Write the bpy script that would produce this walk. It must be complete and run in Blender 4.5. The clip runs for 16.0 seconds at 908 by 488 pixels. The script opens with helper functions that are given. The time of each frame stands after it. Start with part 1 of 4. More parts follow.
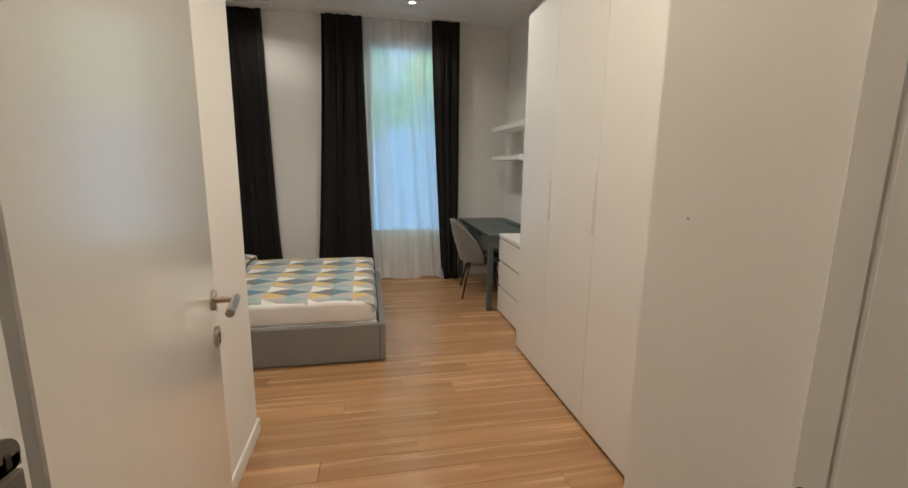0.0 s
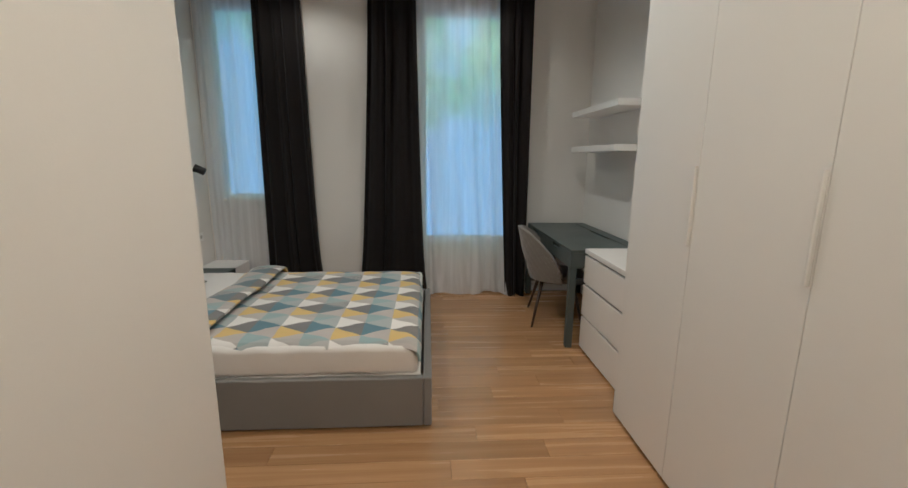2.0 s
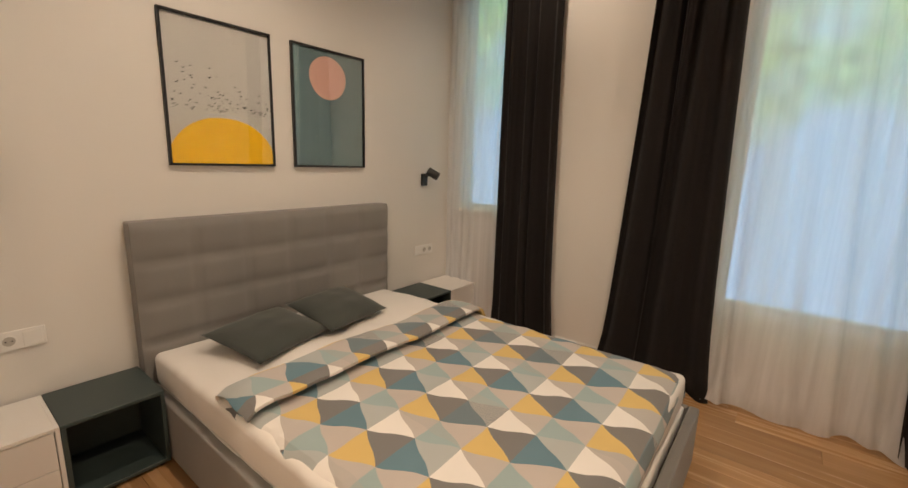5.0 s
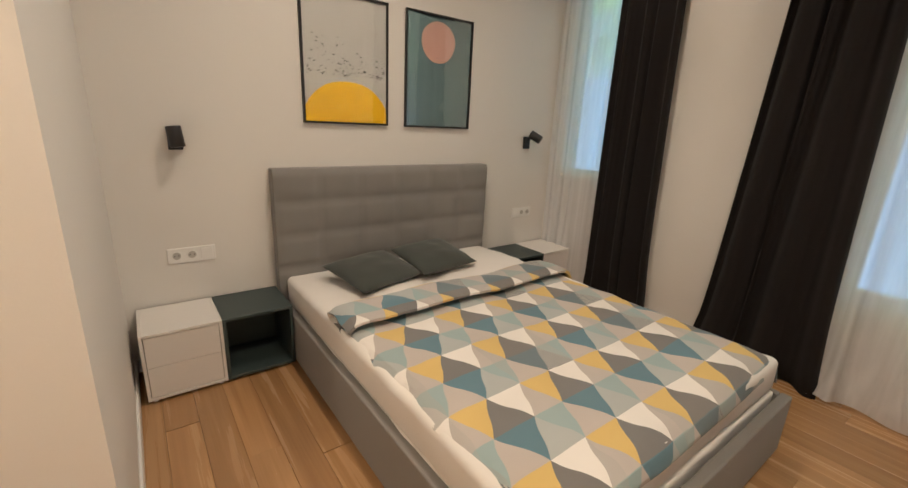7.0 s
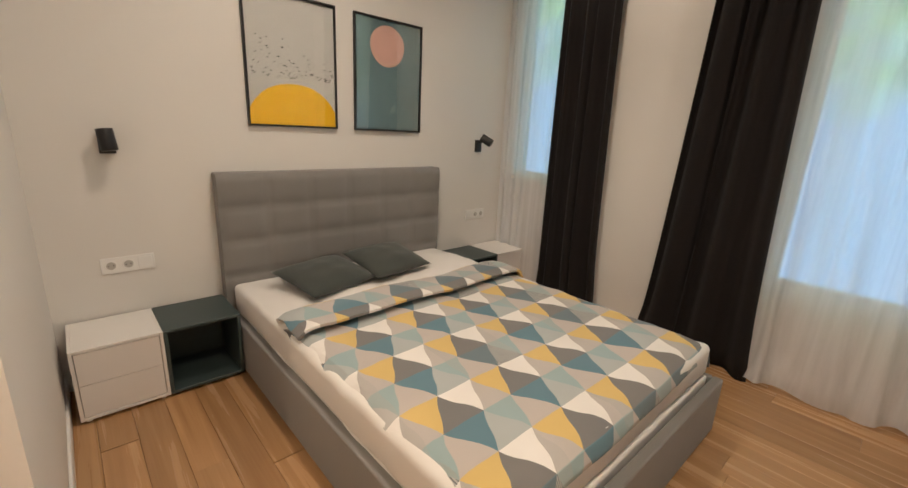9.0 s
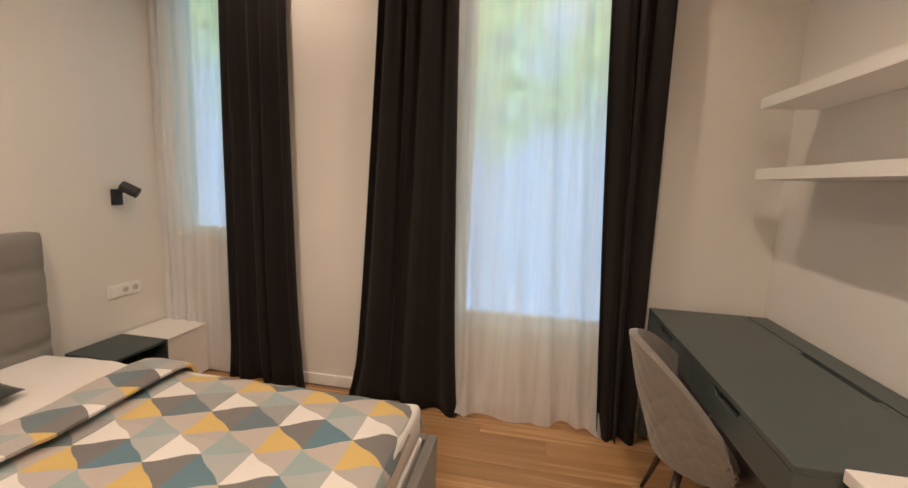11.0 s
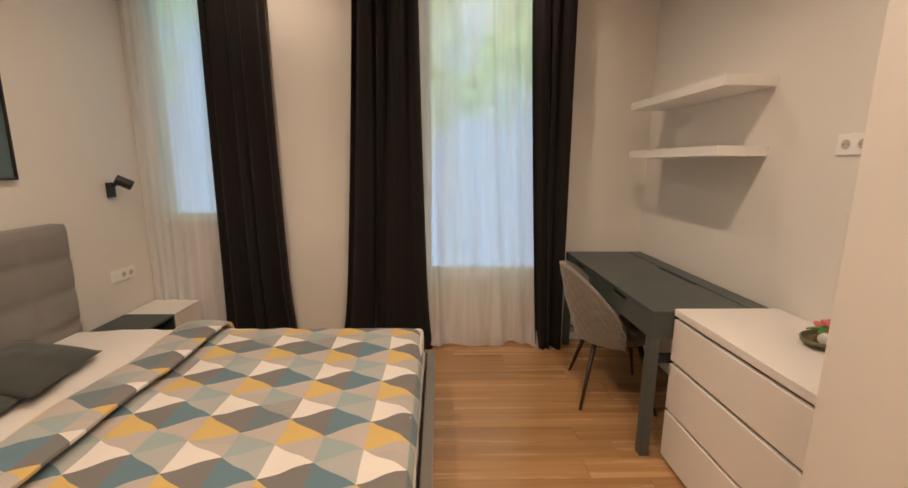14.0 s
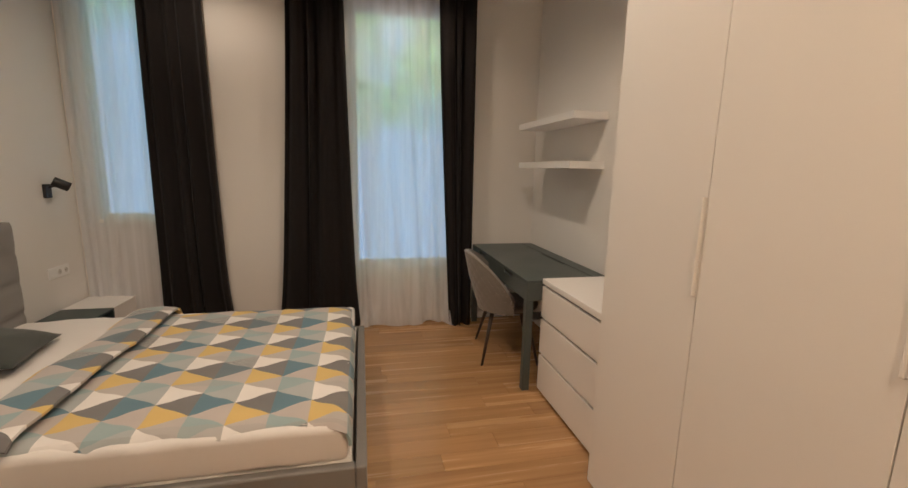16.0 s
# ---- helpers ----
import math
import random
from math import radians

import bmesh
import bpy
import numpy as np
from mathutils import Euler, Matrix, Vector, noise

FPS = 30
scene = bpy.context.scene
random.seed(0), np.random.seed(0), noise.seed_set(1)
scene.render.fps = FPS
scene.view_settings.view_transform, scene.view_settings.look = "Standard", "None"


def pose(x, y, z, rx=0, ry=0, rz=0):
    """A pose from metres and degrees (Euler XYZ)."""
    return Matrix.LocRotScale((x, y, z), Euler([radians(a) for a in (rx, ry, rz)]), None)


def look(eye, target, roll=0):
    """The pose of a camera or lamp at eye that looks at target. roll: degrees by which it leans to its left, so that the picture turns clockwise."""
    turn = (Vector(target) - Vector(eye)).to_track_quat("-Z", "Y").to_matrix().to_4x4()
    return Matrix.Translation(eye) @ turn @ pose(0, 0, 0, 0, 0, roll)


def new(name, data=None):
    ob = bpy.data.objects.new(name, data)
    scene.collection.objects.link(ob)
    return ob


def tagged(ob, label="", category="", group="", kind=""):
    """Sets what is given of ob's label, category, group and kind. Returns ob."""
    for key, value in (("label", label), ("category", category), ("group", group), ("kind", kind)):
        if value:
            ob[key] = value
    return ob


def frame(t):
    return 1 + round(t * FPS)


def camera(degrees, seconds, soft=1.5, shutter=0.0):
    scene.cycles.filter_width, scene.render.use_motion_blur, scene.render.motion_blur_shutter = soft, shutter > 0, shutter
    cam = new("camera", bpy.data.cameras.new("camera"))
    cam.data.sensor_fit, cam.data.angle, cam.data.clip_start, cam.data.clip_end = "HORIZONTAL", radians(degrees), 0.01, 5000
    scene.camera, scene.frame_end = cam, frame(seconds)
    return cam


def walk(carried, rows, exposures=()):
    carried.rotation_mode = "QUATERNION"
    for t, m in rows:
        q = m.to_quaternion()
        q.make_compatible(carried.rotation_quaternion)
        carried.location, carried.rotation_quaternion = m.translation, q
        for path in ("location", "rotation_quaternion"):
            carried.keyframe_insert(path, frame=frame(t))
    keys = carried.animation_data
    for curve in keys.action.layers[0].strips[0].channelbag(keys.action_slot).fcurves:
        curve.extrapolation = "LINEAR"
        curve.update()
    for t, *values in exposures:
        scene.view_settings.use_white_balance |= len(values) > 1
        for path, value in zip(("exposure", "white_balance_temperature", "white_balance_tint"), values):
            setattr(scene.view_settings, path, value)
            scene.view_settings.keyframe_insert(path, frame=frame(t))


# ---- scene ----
cam = camera(93.7, 16.0)
PATH = [
    (0, (0.012, 0.145, 1.415), (0.401, 2.074, 1.057), 0.8),
    (0.5, (0.049, 0.19, 1.406), (0.287, 2.141, 1.033), 0.7),
    (1, (0.06, 0.464, 1.388), (0.268, 2.417, 1.012), 0.8),
    (1.5, (0.058, 0.737, 1.421), (0.241, 2.692, 1.045), 0.9),
    (2, (0.093, 1.057, 1.417), (0.215, 3.015, 1.026), 0.6),
    (2.5, (0.165, 1.356, 1.428), (0.216, 3.317, 1.04), 0.5),
    (3, (0.187, 1.679, 1.389), (0.11, 3.641, 1.009), 0.9),
    (3.5, (0.201, 1.937, 1.427), (-0.067, 3.883, 1.048), 1.1),
    (4, (0.244, 2.153, 1.418), (-0.328, 4.032, 1.041), 1.4),
    (4.5, (0.309, 2.331, 1.444), (-0.576, 4.081, 1.055), 1.5),
    (5, (0.294, 2.512, 1.402), (-0.906, 4.066, 1.022), 1.8),
    (5.2, (0.245, 2.541, 1.38), (-1.044, 4.024, 1.008), 1.3),
    (7.3, (0.505, 2.474, 1.378), (-1.031, 3.619, 0.803), 2.6),
    (7.5, (0.503, 2.463, 1.372), (-1.019, 3.612, 0.771), 2.7),
    (8, (0.503, 2.445, 1.35), (-0.985, 3.629, 0.731), 3.0),
    (8.2, (0.516, 2.462, 1.348), (-0.973, 3.653, 0.742), 2.9),
    (10.3, (0.549, 2.633, 1.424), (-0.382, 4.369, 1.078), 2.7),
    (10.5, (0.541, 2.708, 1.413), (-0.255, 4.514, 1.086), 2.7),
    (11, (0.478, 2.951, 1.426), (0.113, 4.896, 1.137), 2.3),
    (11.5, (0.398, 3.048, 1.451), (0.459, 5.03, 1.19), 2.0),
    (12, (0.241, 3.025, 1.454), (0.5, 4.985, 1.15), 0.8),
    (12.5, (0.21, 2.9, 1.468), (0.429, 4.858, 1.123), 0.2),
    (13, (0.248, 2.614, 1.448), (0.367, 4.58, 1.1), -0.0),
    (13.5, (0.211, 2.435, 1.443), (0.314, 4.402, 1.099), 0.2),
    (14, (0.136, 2.179, 1.444), (0.207, 4.143, 1.073), 0.5),
    (14.5, (0.136, 1.974, 1.443), (0.16, 3.945, 1.102), 0.6),
    (15, (0.143, 1.758, 1.439), (0.164, 3.732, 1.116), 1.0),
    (15.5, (0.133, 1.678, 1.449), (0.288, 3.648, 1.138), 1.2),
    (16, (0.105, 1.554, 1.465), (0.527, 3.479, 1.121), 1.3),
]
EXPOSURES = [
    (0.0, -0.27, 5000, 1),
    (1.0, -0.42, 4720, 0),
    (1.5, -0.5, 4800, 0),
    (2.0, -0.48, 4780, 1),
    (3.5, -0.2, 5300, 6),
    (4.5, -0.07, 5950, 11),
    (5.0, -0.16, 6200, 12),
    (7.5, -0.13, 5550, 8),
    (8.0, -0.12, 5400, 8),
    (10.5, 0.03, 6150, 13),
    (11.0, 0.08, 6150, 16),
    (12.0, 0.13, 7250, 22),
    (12.5, 0.05, 7250, 23),
    (13.0, 0.0, 6850, 21),
    (13.5, -0.04, 6600, 18),
    (14.5, -0.22, 6250, 15),
    (15.5, -0.37, 6050, 13),
    (16.0, -0.4, 5950, 12),
]
walk(cam, [(t, look(eye, target, roll)) for t, eye, target, roll in PATH], EXPOSURES)

# ---------------------------------------------------------------- world and light
world = bpy.data.worlds.new("world")
scene.world = world
world.use_nodes = True
wn = world.node_tree.nodes
sky = wn.new("ShaderNodeTexSky")
sky.sky_type = "NISHITA"
sky.sun_disc = False
sky.sun_elevation = radians(48)
sky.sun_rotation = radians(200)
wn["Background"].inputs["Strength"].default_value = 0.12
world.node_tree.links.new(sky.outputs["Color"], wn["Background"].inputs["Color"])

SUN = 2.0
SPOT_WATTS = 57.0
SPOT_COLOUR = (1.0, 0.775, 0.545)
PASSAGE_COLOUR = (1.0, 0.72, 0.445)
# emission of the garden backdrop, which stands in for daylight through the windows
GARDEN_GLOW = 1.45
sun_data = bpy.data.lights.new("sun", "SUN")
sun_data.energy, sun_data.angle, sun_data.color = SUN, radians(0.6), (1.0, 0.95, 0.86)
sun = new("sun", sun_data)
sun.matrix_world = look((3, -6, 14), (0, 8, 0))


# ---------------------------------------------------------------- materials
def material(name):
    m = bpy.data.materials.new(name)
    m.use_nodes = True
    nt = m.node_tree
    return m, nt, nt.nodes["Principled BSDF"]


def node(nt, kind, **inputs):
    n = nt.nodes.new(kind)
    for key, value in inputs.items():
        n.inputs[key.replace("_", " ")].default_value = value
    return n


def math_node(nt, op, a, b=None):
    n = nt.nodes.new("ShaderNodeMath")
    n.operation = op
    for i, v in enumerate((a, b)):
        if v is None:
            continue
        if isinstance(v, (int, float)):
            n.inputs[i].default_value = v
        else:
            nt.links.new(v, n.inputs[i])
    return n.outputs[0]


def mix_colour(nt, fac, a, b):
    n = nt.nodes.new("ShaderNodeMix")
    n.data_type = "RGBA"
    for key, v in ((0, fac), (6, a), (7, b)):
        if isinstance(v, (int, float)):
            n.inputs[key].default_value = v
        elif isinstance(v, tuple):
            n.inputs[key].default_value = (*v[:3], 1)
        else:
            nt.links.new(v, n.inputs[key])
    return n.outputs[2]


def surface(name, colour, rough=0.5, vary=0.06, scale=3.0, grain=60.0, bump=0.05, metal=0.0, coat=0.0, sheen=0.0, stretch=(1, 1, 1)):
    """A principled surface with broad tone variation, fine grain and relief."""
    m, nt, p = material(name)
    co = nt.nodes.new("ShaderNodeTexCoord")
    mp = nt.nodes.new("ShaderNodeMapping")
    mp.inputs["Scale"].default_value = stretch
    nt.links.new(co.outputs["Object"], mp.inputs["Vector"])
    big = node(nt, "ShaderNodeTexNoise", Scale=scale, Detail=4.0)
    fine = node(nt, "ShaderNodeTexNoise", Scale=grain, Detail=3.0)
    for n in (big, fine):
        nt.links.new(mp.outputs["Vector"], n.inputs["Vector"])
    f = math_node(nt, "ADD", math_node(nt, "MULTIPLY", big.outputs["Fac"], 0.65), math_node(nt, "MULTIPLY", fine.outputs["Fac"], 0.35))
    lo = tuple(c * (1 - vary) for c in colour)
    hi = tuple(min(1, c * (1 + vary)) for c in colour)
    nt.links.new(mix_colour(nt, f, lo, hi), p.inputs["Base Color"])
    rr = math_node(nt, "ADD", math_node(nt, "MULTIPLY", big.outputs["Fac"], 0.12), rough - 0.06)
    nt.links.new(rr, p.inputs["Roughness"])
    p.inputs["Metallic"].default_value = metal
    p.inputs["Coat Weight"].default_value = coat
    p.inputs["Sheen Weight"].default_value = sheen
    if bump:
        b = node(nt, "ShaderNodeBump", Strength=bump, Distance=0.004)
        nt.links.new(fine.outputs["Fac"], b.inputs["Height"])
        nt.links.new(b.outputs["Normal"], p.inputs["Normal"])
    return m


def fabric(name, colour, weave=420.0, rough=0.9, sheen=0.25, vary=0.14, bump=0.35):
    m, nt, p = material(name)
    co = nt.nodes.new("ShaderNodeTexCoord")
    big = node(nt, "ShaderNodeTexNoise", Scale=5.0, Detail=5.0)
    fib = node(nt, "ShaderNodeTexNoise", Scale=weave, Detail=2.0)
    for n in (big, fib):
        nt.links.new(co.outputs["Object"], n.inputs["Vector"])
    f = math_node(nt, "ADD", math_node(nt, "MULTIPLY", big.outputs["Fac"], 0.5), math_node(nt, "MULTIPLY", fib.outputs["Fac"], 0.5))
    nt.links.new(mix_colour(nt, f, tuple(c * (1 - vary) for c in colour), tuple(c * (1 + vary) for c in colour)), p.inputs["Base Color"])
    p.inputs["Roughness"].default_value = rough
    p.inputs["Sheen Weight"].default_value = sheen
    p.inputs["Specular IOR Level"].default_value = 0.2
    b = node(nt, "ShaderNodeBump", Strength=bump, Distance=0.002)
    nt.links.new(fib.outputs["Fac"], b.inputs["Height"])
    nt.links.new(b.outputs["Normal"], p.inputs["Normal"])
    return m


def plank_material():
    m, nt, p = material("plank_oak")
    co = nt.nodes.new("ShaderNodeTexCoord")
    info = nt.nodes.new("ShaderNodeObjectInfo")
    mp = nt.nodes.new("ShaderNodeMapping")
    mp.inputs["Scale"].default_value = (0.42, 11.0, 1.0)
    nt.links.new(co.outputs["Object"], mp.inputs["Vector"])
    off = nt.nodes.new("ShaderNodeCombineXYZ")
    for i, k in enumerate((37.0, 91.0, 53.0)):
        nt.links.new(math_node(nt, "MULTIPLY", info.outputs["Random"], k), off.inputs[i])
    nt.links.new(off.outputs[0], mp.inputs["Location"])
    streak = node(nt, "ShaderNodeTexNoise", Scale=1.6, Detail=6.0, Roughness=0.55, Distortion=0.25)
    pores = node(nt, "ShaderNodeTexNoise", Scale=14.0, Detail=4.0)
    for n in (streak, pores):
        nt.links.new(mp.outputs["Vector"], n.inputs["Vector"])
    ramp = nt.nodes.new("ShaderNodeValToRGB")
    e = ramp.color_ramp.elements
    e[0].position, e[0].color = 0.24, (0.32, 0.168, 0.076, 1)
    e[1].position, e[1].color = 0.70, (0.545, 0.325, 0.152, 1)
    mid = e.new(0.5)
    mid.color = (0.44, 0.248, 0.110, 1)
    nt.links.new(streak.outputs["Fac"], ramp.inputs["Fac"])
    dark = mix_colour(nt, math_node(nt, "MULTIPLY", pores.outputs["Fac"], 0.18), ramp.outputs["Color"], (0.27, 0.16, 0.085))
    tone = math_node(nt, "ADD", math_node(nt, "MULTIPLY", info.outputs["Random"], 0.24), 0.88)
    hsv = nt.nodes.new("ShaderNodeHueSaturation")
    nt.links.new(tone, hsv.inputs["Value"])
    nt.links.new(dark, hsv.inputs["Color"])
    nt.links.new(hsv.outputs["Color"], p.inputs["Base Color"])
    nt.links.new(math_node(nt, "ADD", math_node(nt, "MULTIPLY", streak.outputs["Fac"], 0.16), 0.18), p.inputs["Roughness"])
    b = node(nt, "ShaderNodeBump", Strength=0.12, Distance=0.002)
    nt.links.new(pores.outputs["Fac"], b.inputs["Height"])
    nt.links.new(b.outputs["Normal"], p.inputs["Normal"])
    return m


def duvet_material():
    """Printed cotton: dark lozenges in rows, with white, yellow, pale teal and taupe triangles between."""
    m, nt, p = material("duvet_print")
    uv = nt.nodes.new("ShaderNodeUVMap")
    uv.uv_map = "print"
    warp = node(nt, "ShaderNodeTexNoise", Scale=9.0, Detail=2.0)
    nt.links.new(uv.outputs[0], warp.inputs["Vector"])
    sep = nt.nodes.new("ShaderNodeSeparateXYZ")
    nt.links.new(uv.outputs[0], sep.inputs[0])
    wob = nt.nodes.new("ShaderNodeSeparateColor")
    nt.links.new(warp.outputs["Color"], wob.inputs[0])
    s = math_node(nt, "ADD", math_node(nt, "DIVIDE", sep.outputs[0], 0.31), math_node(nt, "MULTIPLY", wob.outputs[0], 0.02))
    r0 = math_node(nt, "ADD", math_node(nt, "DIVIDE", sep.outputs[1], 0.318), math_node(nt, "MULTIPLY", wob.outputs[1], 0.02))
    wave = math_node(nt, "MULTIPLY", math_node(nt, "SINE", math_node(nt, "MULTIPLY", s, 4 * math.pi)), 0.014)
    r = math_node(nt, "ADD", r0, wave)
    a = math_node(nt, "SUBTRACT", math_node(nt, "FRACT", s), 0.5)
    b = math_node(nt, "SUBTRACT", math_node(nt, "FRACT", r), 0.5)
    aa, bb = math_node(nt, "ABSOLUTE", a), math_node(nt, "ABSOLUTE", b)
    dark = math_node(nt, "LESS_THAN", math_node(nt, "ADD", aa, math_node(nt, "MULTIPLY", bb, 1.75)), 0.5)
    tri = math_node(nt, "LESS_THAN", bb, math_node(nt, "ADD", math_node(nt, "MULTIPLY", aa, 0.43), 0.285))
    right = math_node(nt, "GREATER_THAN", a, 0.0)
    up = math_node(nt, "GREATER_THAN", b, 0.0)
    cell = nt.nodes.new("ShaderNodeCombineXYZ")
    nt.links.new(math_node(nt, "FLOOR", s), cell.inputs[0])
    nt.links.new(math_node(nt, "FLOOR", r), cell.inputs[1])
    rnd = nt.nodes.new("ShaderNodeTexWhiteNoise")
    nt.links.new(cell.outputs[0], rnd.inputs["Vector"])
    flip = math_node(nt, "GREATER_THAN", rnd.outputs["Value"], 0.55)
    hatch = math_node(nt, "MULTIPLY", math_node(nt, "GREATER_THAN", rnd.outputs["Value"], 0.62),
                      math_node(nt, "GREATER_THAN", math_node(nt, "SINE", math_node(nt, "MULTIPLY", sep.outputs[1], 900.0)), 0.25))
    grey, teal = (0.195, 0.19, 0.19), (0.125, 0.225, 0.285)
    white, yellow = (0.82, 0.79, 0.76), (0.68, 0.49, 0.17)
    pale, taupe = (0.36, 0.46, 0.475), (0.52, 0.47, 0.44)
    dk = mix_colour(nt, right, mix_colour(nt, flip, grey, (0.20, 0.19, 0.185)), mix_colour(nt, flip, teal, (0.15, 0.20, 0.23)))
    right_up = mix_colour(nt, hatch, mix_colour(nt, flip, (0.43, 0.46, 0.46), (0.47, 0.46, 0.445)), (0.17, 0.18, 0.19))
    right_side = mix_colour(nt, up, taupe, right_up)
    left_side = mix_colour(nt, up, yellow, white)
    between = mix_colour(nt, right, mix_colour(nt, flip, (0.50, 0.46, 0.435), (0.46, 0.435, 0.415)), mix_colour(nt, flip, (0.33, 0.43, 0.445), (0.36, 0.42, 0.42)))
    lit = mix_colour(nt, tri, between, mix_colour(nt, right, left_side, right_side))
    col = mix_colour(nt, dark, lit, dk)
    fade = node(nt, "ShaderNodeTexNoise", Scale=3.0, Detail=4.0)
    nt.links.new(uv.outputs[0], fade.inputs["Vector"])
    hsv = nt.nodes.new("ShaderNodeHueSaturation")
    nt.links.new(math_node(nt, "ADD", math_node(nt, "MULTIPLY", fade.outputs["Fac"], 0.2), 0.9), hsv.inputs["Value"])
    nt.links.new(col, hsv.inputs["Color"])
    nt.links.new(hsv.outputs["Color"], p.inputs["Base Color"])
    p.inputs["Roughness"].default_value = 0.85
    p.inputs["Sheen Weight"].default_value = 0.15
    fib = node(nt, "ShaderNodeTexNoise", Scale=380.0, Detail=2.0)
    nt.links.new(uv.outputs[0], fib.inputs["Vector"])
    bp = node(nt, "ShaderNodeBump", Strength=0.25, Distance=0.002)
    nt.links.new(fib.outputs["Fac"], bp.inputs["Height"])
    nt.links.new(bp.outputs["Normal"], p.inputs["Normal"])
    return m


def sheer_material():
    m, nt, p = material("sheer_voile")
    nt.nodes.remove(p)
    out = nt.nodes["Material Output"]
    co = nt.nodes.new("ShaderNodeTexCoord")
    mp = nt.nodes.new("ShaderNodeMapping")
    mp.inputs["Scale"].default_value = (60.0, 60.0, 2.0)
    nt.links.new(co.outputs["Object"], mp.inputs["Vector"])
    thread = node(nt, "ShaderNodeTexNoise", Scale=6.0, Detail=3.0)
    nt.links.new(mp.outputs["Vector"], thread.inputs["Vector"])
    diff = node(nt, "ShaderNodeBsdfDiffuse")
    trans = node(nt, "ShaderNodeBsdfTranslucent")
    clear = node(nt, "ShaderNodeBsdfTransparent")
    for n in (diff, trans):
        n.inputs["Color"].default_value = (0.91, 0.92, 0.95, 1)
    cloth = nt.nodes.new("ShaderNodeMixShader")
    cloth.inputs[0].default_value = 0.46
    nt.links.new(diff.outputs[0], cloth.inputs[1])
    nt.links.new(trans.outputs[0], cloth.inputs[2])
    mix = nt.nodes.new("ShaderNodeMixShader")
    streak_map = nt.nodes.new("ShaderNodeMapping")
    streak_map.inputs["Scale"].default_value = (9.0, 9.0, 0.25)
    nt.links.new(co.outputs["Object"], streak_map.inputs["Vector"])
    streak = node(nt, "ShaderNodeTexNoise", Scale=1.6, Detail=2.0)
    nt.links.new(streak_map.outputs["Vector"], streak.inputs["Vector"])
    dense = math_node(nt, "ADD", math_node(nt, "MULTIPLY", thread.outputs["Fac"], 0.08), math_node(nt, "MULTIPLY", streak.outputs["Fac"], 0.60))
    nt.links.new(math_node(nt, "MINIMUM", math_node(nt, "ADD", dense, 0.37), 0.95), mix.inputs[0])
    nt.links.new(clear.outputs[0], mix.inputs[1])
    nt.links.new(cloth.outputs[0], mix.inputs[2])
    nt.links.new(mix.outputs[0], out.inputs["Surface"])
    return m


def glow(name, colour, strength):
    m, nt, p = material(name)
    p.inputs["Base Color"].default_value = (0.8, 0.8, 0.8, 1)
    p.inputs["Emission Color"].default_value = (*colour, 1)
    p.inputs["Emission Strength"].default_value = strength
    return m


def glass_material(name="clear_glass"):
    m, nt, p = material(name)
    p.inputs["Base Color"].default_value = (0.97, 0.99, 0.98, 1)
    p.inputs["Roughness"].default_value = 0.02
    p.inputs["Transmission Weight"].default_value = 1.0
    p.inputs["IOR"].default_value = 1.45
    return m


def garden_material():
    """A garden backdrop that gives off the daylight: green leaves, daylight blue lower down."""
    m, nt, p = material("glowing_garden")
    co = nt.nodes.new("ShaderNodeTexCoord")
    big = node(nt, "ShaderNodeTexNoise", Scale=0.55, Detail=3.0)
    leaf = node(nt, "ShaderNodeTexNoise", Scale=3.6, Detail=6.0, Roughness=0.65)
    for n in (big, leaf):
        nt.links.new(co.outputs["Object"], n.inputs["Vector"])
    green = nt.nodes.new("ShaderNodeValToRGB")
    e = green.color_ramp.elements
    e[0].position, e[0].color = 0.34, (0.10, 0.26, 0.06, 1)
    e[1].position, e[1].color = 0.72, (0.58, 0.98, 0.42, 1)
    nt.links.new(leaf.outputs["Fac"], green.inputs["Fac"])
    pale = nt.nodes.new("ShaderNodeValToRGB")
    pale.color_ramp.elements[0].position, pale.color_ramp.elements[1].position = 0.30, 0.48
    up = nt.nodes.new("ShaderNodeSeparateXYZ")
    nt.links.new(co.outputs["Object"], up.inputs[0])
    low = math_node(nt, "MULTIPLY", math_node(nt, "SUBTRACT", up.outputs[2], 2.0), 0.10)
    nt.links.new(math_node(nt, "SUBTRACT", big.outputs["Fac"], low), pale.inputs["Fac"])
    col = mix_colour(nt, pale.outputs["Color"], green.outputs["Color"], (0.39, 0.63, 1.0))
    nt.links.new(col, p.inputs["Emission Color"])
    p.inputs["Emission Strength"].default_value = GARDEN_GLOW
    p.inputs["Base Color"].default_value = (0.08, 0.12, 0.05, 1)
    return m


